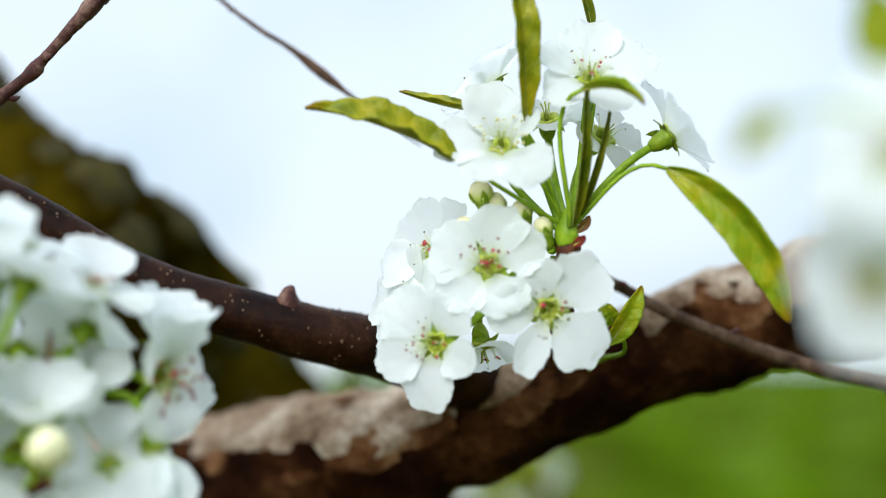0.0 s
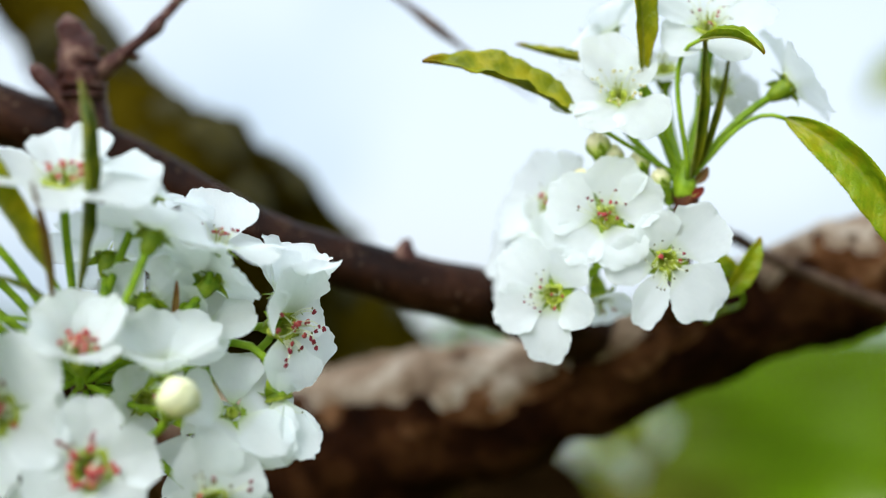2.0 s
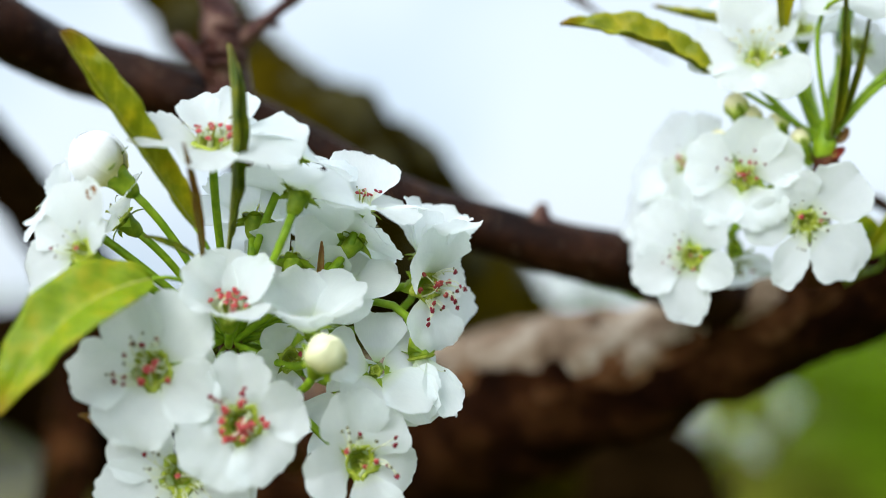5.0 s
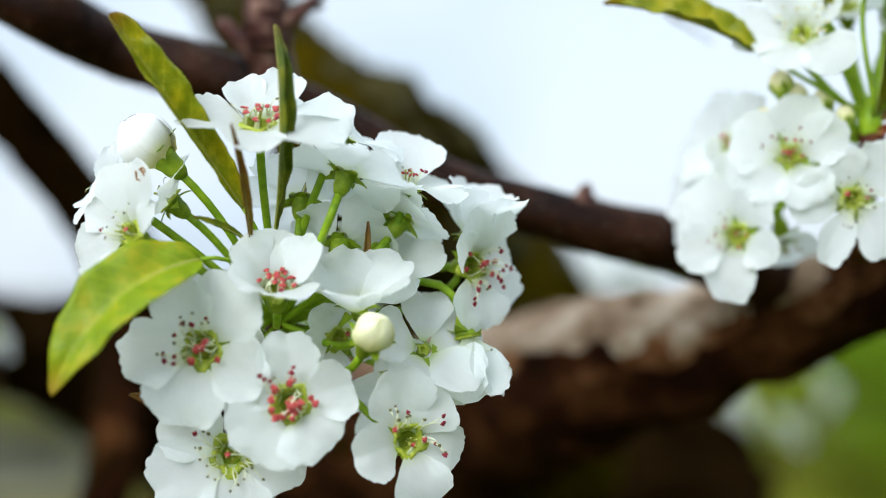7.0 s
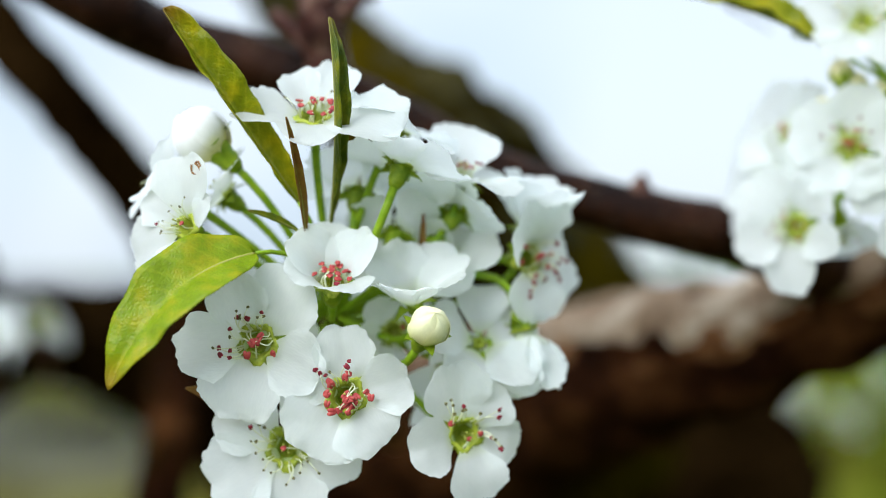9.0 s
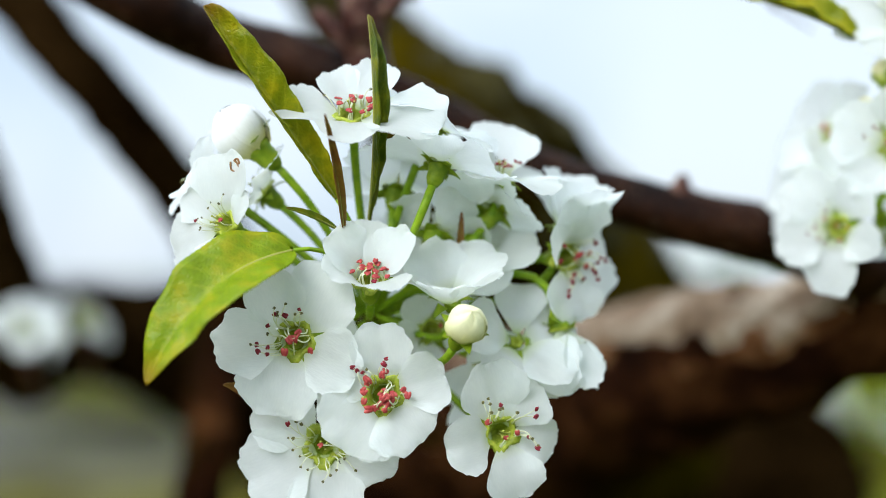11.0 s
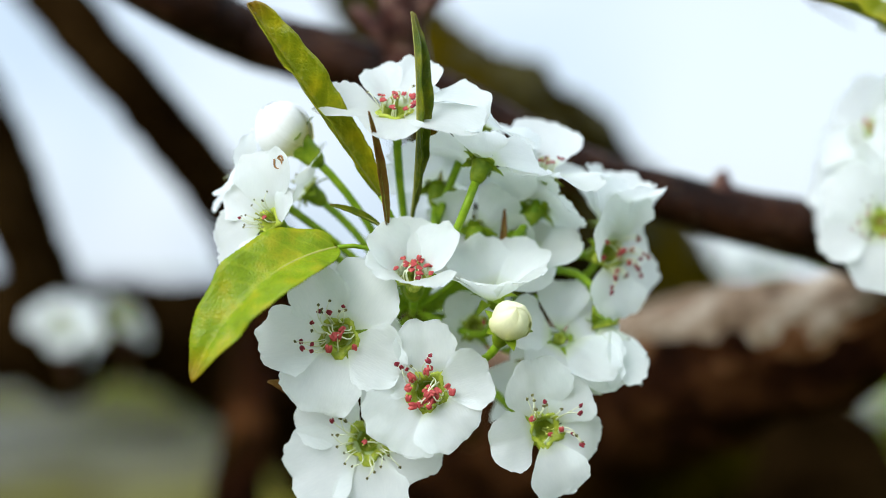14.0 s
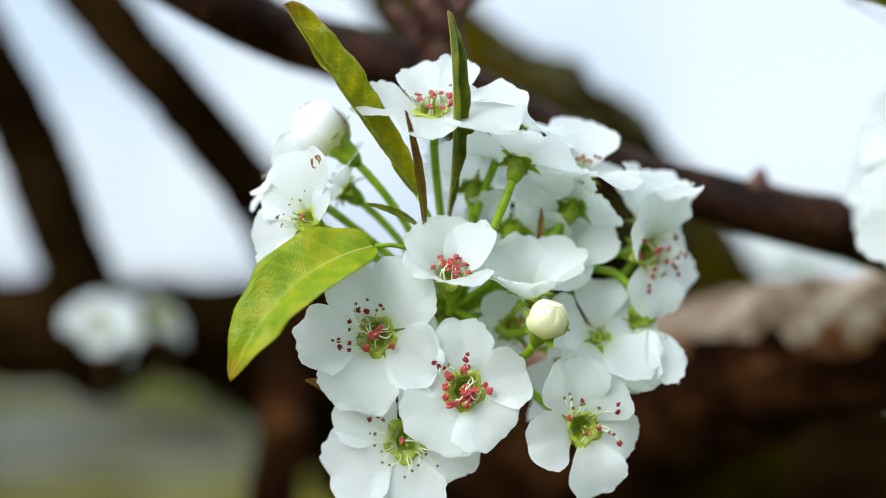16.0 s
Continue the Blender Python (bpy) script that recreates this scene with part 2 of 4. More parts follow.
def smooth_line(points, steps):
    """Catmull-Rom through (place, radius) pairs."""
    pts = [Vector((*p, r)) for p, r in points]
    pts = [2 * pts[0] - pts[1]] + pts + [2 * pts[-1] - pts[-2]]
    out = []
    for i in range(1, len(pts) - 2):
        a, b, c, d = pts[i - 1:i + 3]
        for k in range(steps):
            t = k / steps
            out.append(0.5 * (2 * b + (c - a) * t + (2 * a - 5 * b + 4 * c - d) * t * t + (3 * b - a - 3 * c + d) * t ** 3))
    out.append(pts[-2])
    return [(v.to_3d(), max(v[3], 1e-5)) for v in out]


def tube(bm, line, sides=8, rough=0.0, grain=40.0, close=True):
    """A tapered, knotty tube along (place, radius) pairs."""
    rings, side = [], None
    for i, (p, r) in enumerate(line):
        along = (line[min(i + 1, len(line) - 1)][0] - line[max(i - 1, 0)][0]).normalized()
        if side is None:
            side = along.orthogonal().normalized()
        side = (side - along * side.dot(along)).normalized()
        other = along.cross(side)
        ring = []
        for k in range(sides):
            a = 2 * math.pi * k / sides
            out = side * math.cos(a) + other * math.sin(a)
            s = r
            if rough:
                q = p + out * r
                s *= 1 + rough * (noise.noise(q * grain) + 0.5 * noise.noise(q * grain * 2.7) + 0.25 * noise.noise(q * grain * 7))
            ring.append(bm.verts.new(p + out * s))
        rings.append(ring)
    for a, b in zip(rings, rings[1:]):
        for k in range(sides):
            bm.faces.new((a[k], a[(k + 1) % sides], b[(k + 1) % sides], b[k]))
    if close:
        bm.faces.new(rings[0][::-1])
        bm.faces.new(rings[-1])
    return rings


def turned(bm, profile, sides=10, axis=Matrix()):
    """A body turned round z from (radius, z) pairs."""
    rings = [[bm.verts.new(axis @ Vector((r * math.cos(2 * math.pi * k / sides), r * math.sin(2 * math.pi * k / sides), z))) for k in range(sides)] for r, z in profile]
    for a, b in zip(rings, rings[1:]):
        for k in range(sides):
            bm.faces.new((a[k], a[(k + 1) % sides], b[(k + 1) % sides], b[k]))
    bm.faces.new(rings[0][::-1])
    bm.faces.new(rings[-1])


def facing_pose(frame_pose, place, face, spin):
    """A pose in a cluster's frame (x right, y up, z out): z along face, x turned by spin degrees."""
    z = Vector(face).normalized()
    x = Vector((1, 0, 0)) - z * z.x
    if x.length < 0.2:
        x = Vector((0, 0, 1)) - z * z.z
    x.normalize()
    y = z.cross(x)
    m = Matrix((x, y, z)).transposed().to_4x4()
    m.translation = place
    return frame_pose @ m @ Matrix.Rotation(radians(spin), 4, "Z")


# ---- blossom parts, each built a few times and shared ----
def petal_mesh(seed):
    """One petal of unit length along y: short narrow claw, round blade, ruffled and cupped."""
    rnd = random.Random(seed)
    bm, rows, cols = bmesh.new(), 22, 26
    wide, notch = rnd.uniform(0.47, 0.57), rnd.uniform(-0.01, 0.07)
    cup, fold, bend = rnd.uniform(0.15, 0.60), rnd.uniform(-0.16, 0.06), rnd.uniform(-0.26, 0.08)
    skew, twist, belly = rnd.uniform(-0.07, 0.07), rnd.uniform(-0.14, 0.14), rnd.uniform(0.50, 0.60)
    off = Vector((seed * 3.1, seed * 1.7, seed * 0.9))
    grid = []
    for i in range(rows + 1):
        s = 1 - (1 - i / rows) ** 1.5
        if s < belly:
            w = wide * (0.11 + 0.89 * math.sin(0.5 * math.pi * s / belly) ** 1.15)
        else:
            w = wide * (0.03 + 0.97 * math.sqrt(max(0.0, 1 - ((s - belly) / (1 - belly)) ** 2)))
        row = []
        for k in range(cols + 1):
            t = math.sin(0.5 * math.pi * (2 * k / cols - 1))
            edge = max(abs(t), s ** 2) ** 5
            x = w * t + skew * s * s
            y = s - notch * math.exp(-(x / 0.14) ** 2) * s ** 8
            lobe = noise.noise(Vector((x * 3.3, y * 3.3, 1)) + off)
            nick = noise.noise(Vector((x * 13, y * 13, 2)) + off) + 0.5 * noise.noise(Vector((x * 29, y * 29, 5)) + off)
            far = Vector((x, y - 0.45))
            far *= 1 + edge * (0.15 * lobe + 0.07 * nick) * min(1.0, 3 * s)
            x, y = far.x, far.y + 0.45
            z = cup * x * x + bend * s * s * 0.6 + 0.26 * s * (1 - s) + twist * x * s
            z += fold * math.exp(-(x / 0.07) ** 2) * 0.3 * s * (1.1 - s) + 0.05 * lobe * s + edge * 0.035 * nick * s
            z += 0.004 * math.sin(26 * x / (0.3 + 0.7 * s)) * s * (1 - 0.4 * s)
            row.append(bm.verts.new((x, y, z)))
        grid.append(row)
    for i in range(rows):
        for k in range(cols):
            bm.faces.new((grid[i][k], grid[i][k + 1], grid[i + 1][k + 1], grid[i + 1][k]))
    return mesh_object("petal", bm, PETAL)


def filament_mesh(seed, radius, height):
    rnd = random.Random(seed)
    bm = bmesh.new()
    bow = rnd.uniform(-0.0012, 0.0016)
    line = []
    for i in range(7):
        t = i / 6
        line.append((Vector((0.0029 + (radius - 0.0019) * t ** 1.3, bow * math.sin(math.pi * t), height * math.sin(t * 1.75) / math.sin(1.75))), 0.00017 - 0.00006 * t))
    tube(bm, line, 5)
    me = mesh_object("stamen", bm, FILAMENT)
    me["tip"] = line[-1][0]
    return me


def anther_mesh(mat, length, thick):
    """Two lobes side by side with a groove between."""
    bm = bmesh.new()
    for s in (-1, 1):
        axis = Matrix.Translation((s * thick * 0.36, 0, 0)) @ Matrix.Rotation(s * 0.16, 4, "Z") @ Matrix.Rotation(radians(90), 4, "X")
        turned(bm, [(thick * 0.12, -length * 0.5), (thick * 0.46, -length * 0.34), (thick * 0.55, 0), (thick * 0.44, length * 0.34), (thick * 0.1, length * 0.5)], 7, axis)
    return mesh_object("anther", bm, mat)


def sepal_mesh():
    bm = bmesh.new()
    rows = []
    for i in range(6):
        t = i / 5
        w = 0.0021 * (1 - t) ** 0.75 + 0.00008
        z = -0.0003 - 0.0014 * t * t
        rows.append([bm.verts.new((x, 0.0024 + 0.0042 * t, z + dz)) for x, dz in ((-w, 0.0003), (0, 0), (w, 0.0003))])
    for a, b in zip(rows, rows[1:]):
        for k in range(2):
            bm.faces.new((a[k], a[k + 1], b[k + 1], b[k]))
    return mesh_object("sepal", bm, CALYX)


def calyx_mesh():
    bm = bmesh.new()
    turned(bm, [(0.0009, -0.0062), (0.0017, -0.0052), (0.0024, -0.0034), (0.0025, -0.0018), (0.0030, -0.0002), (0.0031, 0.0004), (0.0025, -0.0004), (0.0019, -0.0026), (0.0005, -0.0040)], 14)
    return mesh_object("calyx", bm, CALYX)


def nectary_mesh():
    """The yellow-green ring inside the petals, five-lobed and ridged, round a dark hollow."""
    bm, sides = bmesh.new(), 40
    rings = []
    for r, z, lobed in ((0.0043, 0.0003, 0.20), (0.0042, 0.0008, 0.20), (0.0036, 0.0013, 0.15), (0.0029, 0.0011, 0.08), (0.0022, 0.0002, 0.03), (0.0016, -0.0018, 0), (0.0004, -0.0032, 0)):
        ring = []
        for k in range(sides):
            a = 6.2832 * k / sides
            out = r * (1 + 0.03 * (k % 2) + lobed * math.cos(5 * (a - math.radians(126))))
            ring.append(bm.verts.new((out * math.cos(a), out * math.sin(a), z + 0.00012 * (k % 2))))
        rings.append(ring)
    for a, b in zip(rings, rings[1:]):
        for k in range(sides):
            bm.faces.new((a[k], a[(k + 1) % sides], b[(k + 1) % sides], b[k]))
    bm.faces.new(rings[-1])
    return mesh_object("nectary", bm, NECTARY)


def style_mesh():
    bm = bmesh.new()
    tube(bm, [(Vector((0.0004, 0, 0)), 0.00022), (Vector((0.0006, 0, 0.003)), 0.0002), (Vector((0.0010, 0.0002, 0.0050)), 0.0002), (Vector((0.0013, 0.0003, 0.0055)), 0.00034)], 5)
    return mesh_object("style", bm, STYLE)


PETALS = [petal_mesh(s) for s in range(14)]
FILAMENTS_IN = [filament_mesh(30 + s, r, h) for s, (r, h) in enumerate([(-0.0014, 0.0054), (-0.0004, 0.0056), (0.0006, 0.0050), (0.0016, 0.0048), (0.0026, 0.0044), (0.0032, 0.0050)])]
FILAMENTS_OUT = [filament_mesh(50 + s, r, h) for s, (r, h) in enumerate([(0.0046, 0.0056), (0.0058, 0.0060), (0.0070, 0.0058), (0.0082, 0.0056), (0.0052, 0.0066)])]
ANTHERS_RED = [anther_mesh(ANTHER_RED, 0.0015, 0.00068), anther_mesh(ANTHER_RED, 0.0013, 0.00062)]
ANTHERS_CRIMSON = [anther_mesh(ANTHER_CRIMSON, 0.0014, 0.00060), anther_mesh(ANTHER_CRIMSON, 0.0012, 0.00054)]
ANTHERS_DARK = [anther_mesh(ANTHER_DARK, 0.0009, 0.00040), anther_mesh(ANTHER_DARK, 0.0007, 0.00036)]
ANTHERS_PALE = [anther_mesh(ANTHER_PALE, 0.0010, 0.0005), anther_mesh(ANTHER_PALE, 0.0012, 0.0006)]
SEPAL, CALYX_BODY, STYLE_BODY, NECTARY_BODY = sepal_mesh(), calyx_mesh(), style_mesh(), nectary_mesh()
blossom_count = 0


def stalk_line(start, way, end, r0, r1, sag=0.0):
    """A stalk that leaves start along way and bends to end."""
    d = (end - start).length
    a, b = start + way * d * 0.42, end + (start - end) * 0.25 + Vector((0, 0, -sag))
    line = []
    for i in range(11):
        t = i / 10
        p = (1 - t) ** 3 * start + 3 * t * (1 - t) ** 2 * a + 3 * t * t * (1 - t) * b + t ** 3 * end
        line.append((p, r0 + (r1 - r0) * t))
    return line


def blossom(cluster, place, face, size=0.034, spin=0.0, tilt=14.0, petals=None, red=9, spent=8, red_out=3, lean=None, base=None, group="", label="", plain=False, pale=False, core=0.9, small=1.0):
    """One open blossom. petals: (angle, tilt, length) each; red, spent, red_out: how many stamens are young inside, spent outside, young outside."""
    global blossom_count
    blossom_count += 1
    rnd = random.Random(900 + blossom_count)
    m = facing_pose(cluster, place, face, spin)
    ob = thing("pear_blossom", m, label or "white five-petalled pear blossom with red anthers on a green stalk", "blossom", group)
    petals = petals or [(72 * i + rnd.uniform(-8, 8), tilt + rnd.uniform(-9, 9), 1 + rnd.uniform(-0.08, 0.08)) for i in range(5)]
    for i, (angle, up, length, *wide) in enumerate(petals):
        reach = size * 0.5 * length - 0.0026
        mm = Matrix.Rotation(radians(angle - 90), 4, "Z") @ Matrix.Translation((0, 0.0026, 0.0002 + 0.0003 * (i % 3))) @ Matrix.Rotation(radians(up), 4, "X") @ Matrix.Diagonal((reach * rnd.uniform(0.94, 1.08) * (wide[0] if wide else 1), reach, reach, 1))
        part("petal", PETALS[rnd.randrange(len(PETALS))], PETAL, ob, m=mm)
    part("calyx", CALYX_BODY, CALYX, ob, "green urn-shaped calyx", Matrix.Scale(max(1.0, core) if core > 0.6 else 0.62, 4))
    part("nectary", NECTARY_BODY, NECTARY, ob, "yellow-green ring in the centre", Matrix.Scale(core, 4))
    for i in range(5):
        a = petals[i][0] + 36 + rnd.uniform(-8, 8)
        part("sepal", SEPAL, CALYX, ob, m=Matrix.Rotation(radians(a - 90), 4, "Z") @ Matrix.Rotation(radians(rnd.uniform(-22, 16)), 4, "X"))
    if not plain:
        for i in range(4):
            part("style", STYLE_BODY, STYLE, ob, m=Matrix.Rotation(radians(90 * i + 20), 4, "Z"))
    kinds = [(FILAMENTS_IN, ANTHERS_RED)] * red + [(FILAMENTS_OUT, ANTHERS_PALE if pale else ANTHERS_DARK)] * spent + [(FILAMENTS_OUT, ANTHERS_CRIMSON)] * red_out
    for i, (fils, ants) in enumerate(kinds):
        if lean is not None and fils is FILAMENTS_OUT:
            a = lean + rnd.uniform(-1, 1) * (50 if red > 20 else 85)
        else:
            a = 137.5 * i + rnd.uniform(-14, 14)
        fil = fils[rnd.randrange(len(fils))]
        wider = core / 0.9 if fils is FILAMENTS_IN else 0.78 if core < 1.1 else 1.2
        mm = Matrix.Rotation(radians(a), 4, "Z") @ Matrix.Diagonal((wider, wider, rnd.uniform(0.85, 1.1), 1))
        st = part("stamen", fil, FILAMENT, ob, m=mm)
        tip = Vector(fil["tip"])
        part("anther", ants[rnd.randrange(2)], ANTHER_RED, st, m=Matrix.Translation(tip) @ Euler((rnd.uniform(-0.7, 0.7), rnd.uniform(-0.5, 0.5), rnd.uniform(0, 6))).to_matrix().to_4x4() @ Matrix.Scale(small * rnd.uniform(0.85, 1.15), 4))
    if base is not None:
        end = m.inverted() @ (cluster @ (Vector(base) + Vector((rnd.uniform(-1, 1), rnd.uniform(-1, 1), rnd.uniform(-1, 1))) * 0.0016))
        bm = bmesh.new()
        tube(bm, stalk_line(Vector((0, 0, -0.0058)), Vector((0, 0, -1)), end, 0.0012, 0.0010), 8)
        part("pedicel", bm, STALK, ob, "slender green stalk")
    return ob


def flower_bud(cluster, place, face, radius, base=None, group="", mat=None, label=""):
    """A closed bud: overlapping petals over a green calyx with pointed sepals."""
    m = facing_pose(cluster, place, face, 20)
    ob = thing("flower_bud", m, label or "cream-white closed pear flower bud with green sepals", "flower bud", group)
    for i in range(5):
        bm = bmesh.new()
        rows = []
        for a in range(9):
            u = a / 8
            row = []
            for b in range(7):
                v = (b / 6 - 0.5) * 2.3 * (0.35 + 0.65 * math.sin(math.pi * min(1, 0.12 + u * 0.9)))
                th = math.pi * (0.06 + 0.94 * u)
                r = radius * (1.0 + 0.03 * i * (1 - u * u) + 0.14 * min(1.0, radius / 0.005) ** 3 * (b / 6 - 0.5) * (1 - u ** 4)) * (1 + 0.17 * noise.noise(Vector((u * 2.4, v * 1.7, i * 0.9 + radius * 900))))
                row.append(bm.verts.new((r * math.sin(th) * math.sin(v), r * math.sin(th) * math.cos(v), -r * math.cos(th) * 1.08)))
            rows.append(row)
        for a in range(8):
            for b in range(6):
                bm.faces.new((rows[a][b], rows[a][b + 1], rows[a + 1][b + 1], rows[a + 1][b]))
        part("petal", bm, mat or BUD, ob, m=Matrix.Rotation(radians(72 * i), 4, "Z"))
    bm = bmesh.new()
    turned(bm, [(radius * 0.985 * math.sin(0.1 * math.pi * k + 0.001), -radius * 1.06 * math.cos(0.1 * math.pi * k)) for k in range(11)], 16)
    if radius > 0.004:
        part("petal", bm, mat or BUD, ob)
    s = radius / 0.0052
    part("calyx", CALYX_BODY, CALYX, ob, "green calyx", Matrix.Translation((0, 0, -radius * 0.95)) @ Matrix.Scale(min(max(s, 0.8), 1.3), 4))
    for i in range(5):
        if radius < 0.004:
            bm, rows = bmesh.new(), []
            for a in range(7):
                th = math.pi * (0.10 + 0.52 * a / 6)
                w = 0.62 * (1 - a / 6) ** 0.7 + 0.02
                r = radius * (1.10 + 0.10 * (a / 6) ** 3)
                rows.append([bm.verts.new((r * math.sin(th) * math.sin(w * k), r * math.sin(th) * math.cos(w * k), -r * math.cos(th) * 1.06)) for k in (-1, 0, 1)])
            for a, b in zip(rows, rows[1:]):
                for k in range(2):
                    bm.faces.new((a[k], a[k + 1], b[k + 1], b[k]))
            part("sepal", bm, CALYX, ob, m=Matrix.Rotation(radians(72 * i + 30), 4, "Z"))
            continue
        part("sepal", SEPAL, CALYX, ob, m=Matrix.Translation((0, 0, -radius * 0.98)) @ Matrix.Rotation(radians(72 * i + 30), 4, "Z") @ Matrix.Rotation(radians(26 + 8 * (i % 2)), 4, "X") @ Matrix.Scale(min(max(s * 1.15, 0.8), 1.3), 4))
    if base is not None:
        end = m.inverted() @ (cluster @ Vector(base))
        bm = bmesh.new()
        tube(bm, stalk_line(Vector((0, 0, -radius * 0.95 - 0.005)), Vector((0, 0, -1)), end, 0.0012, 0.0010), 8)
        part("pedicel", bm, STALK, ob, "slender green stalk")
    return ob


def leaf(cluster, base, tip, width, face=(0, 0, 1), fold=35.0, bow=(0, 0, 0), mat=None, stem=None, label="", category="leaf", name="leaf", teeth=0.0002, widest=0.42, blunt=0.8, crinkle=1.0):
    """A young leaf from base to tip. fold: degrees by which each half is raised; bow: how far the middle is pushed out."""
    base, tip, bow = Vector(base), Vector(tip), Vector(bow)
    mid = (base + tip) / 2 + bow * 2
    m = cluster @ Matrix.Translation(base)
    ob = thing(name, m, label or "young yellow-green leaf with a bronze serrated edge", category)
    n, cols = 72, 6
    rows, ribs, bm = [], [], bmesh.new()
    layout = bm.verts.layers.float_color.new("layout")
    for i in range(n + 1):
        t = i / n
        p = (1 - t) ** 2 * base + 2 * t * (1 - t) * mid + t * t * tip - base
        way = (2 * (1 - t) * (mid - base) + 2 * t * (tip - mid)).normalized()
        out = Vector(face).normalized()
        side = way.cross(out).normalized()
        up = side.cross(way).normalized()
        e = math.log(0.5) / math.log(widest)
        w = width * 0.5 * math.sin(math.pi * t ** e) ** blunt * (1 + 0.10 * noise.noise(Vector((t * 6, width * 700, 3)))) + 0.0002
        row = []
        for k in range(-cols, cols + 1):
            u = k / cols
            f = radians(fold) * (0.75 + 0.25 * abs(u))
            saw = teeth * (i % 2) * (abs(u) > 0.95) * min(1, 6 * t * (1 - t))
            q = p + side * (math.copysign(1, u) * (abs(u) * w + saw) * math.cos(f) if k else 0) + up * abs(u) * w * math.sin(f)
            q += up * min(1.0, width / 0.012) ** 2 * (0.0012 * noise.noise(Vector((t * 9, u * 1.5, width * 900))) * min(1, abs(u) * 2) + 0.0013 * abs(u) * noise.noise(Vector((t * 5, u, 7))))
            rib = math.sin(64 * t - 9 * abs(u))
            q += up * crinkle * (width * 0.007 * rib * min(1.0, 3 * abs(u)) * (1 - abs(u) ** 4) + (width * 0.075 * noise.noise(Vector((t * 10, u * 3, width * 500))) + width * 0.032 * noise.noise(Vector((t * 27, u * 7, width * 300)))) * min(1.0, 1.4 * abs(u)))
            row.append(bm.verts.new(q))
            row[-1][layout] = (t, abs(u), max(0.5 - 0.5 * rib, 1 - 9 * abs(u)), 1)
        rows.append(row)
        ribs.append((p - up * 0.00015, 0.0005 * (1 - 0.8 * t)))
    for a, b in zip(rows, rows[1:]):
        for k in range(2 * cols):
            bm.faces.new((a[k], a[k + 1], b[k + 1], b[k]))
    blade = part("blade", bm, mat or LEAF, ob)
    sol = blade.modifiers.new("thickness", "SOLIDIFY")
    sol.thickness, sol.offset = 0.00025, 0
    bm = bmesh.new()
    tube(bm, ribs, 5)
    part("midrib", bm, RIB, ob, "pale midrib")
    if stem is not None:
        bm = bmesh.new()
        way = (base - mid).normalized()
        tube(bm, stalk_line(Vector((0, 0, 0)), way, Vector(stem) - base, 0.0006, 0.0008), 6)
        part("petiole", bm, STALK, ob, "green leaf stalk")
    return ob


STAND, REACH = Vector((-0.010, -0.004, 1.4435)), 1.10


def outward(p):
    """A place of the tree's plan, as seen from the stand, at its true distance."""
    return STAND + (Vector(p) - STAND) * REACH


def branch(name, points, mat, label, category="branch", sides=20, steps=10, rough=0.12, grain=45.0, placed=False):
    """A branch along (place, radius) pairs; placed: they are given at their true distance."""
    if not placed:
        points = [(outward(p), r * REACH) for p, r in points]
    origin = Vector(points[0][0])
    bm = bmesh.new()
    line = smooth_line([(Vector(p) - origin, r) for p, r in points], steps)
    tube(bm, line, sides, rough, grain)
    ob = thing(name, Matrix.Translation(origin), label, category)
    part("bark", bm, mat, ob)
    return ob, line


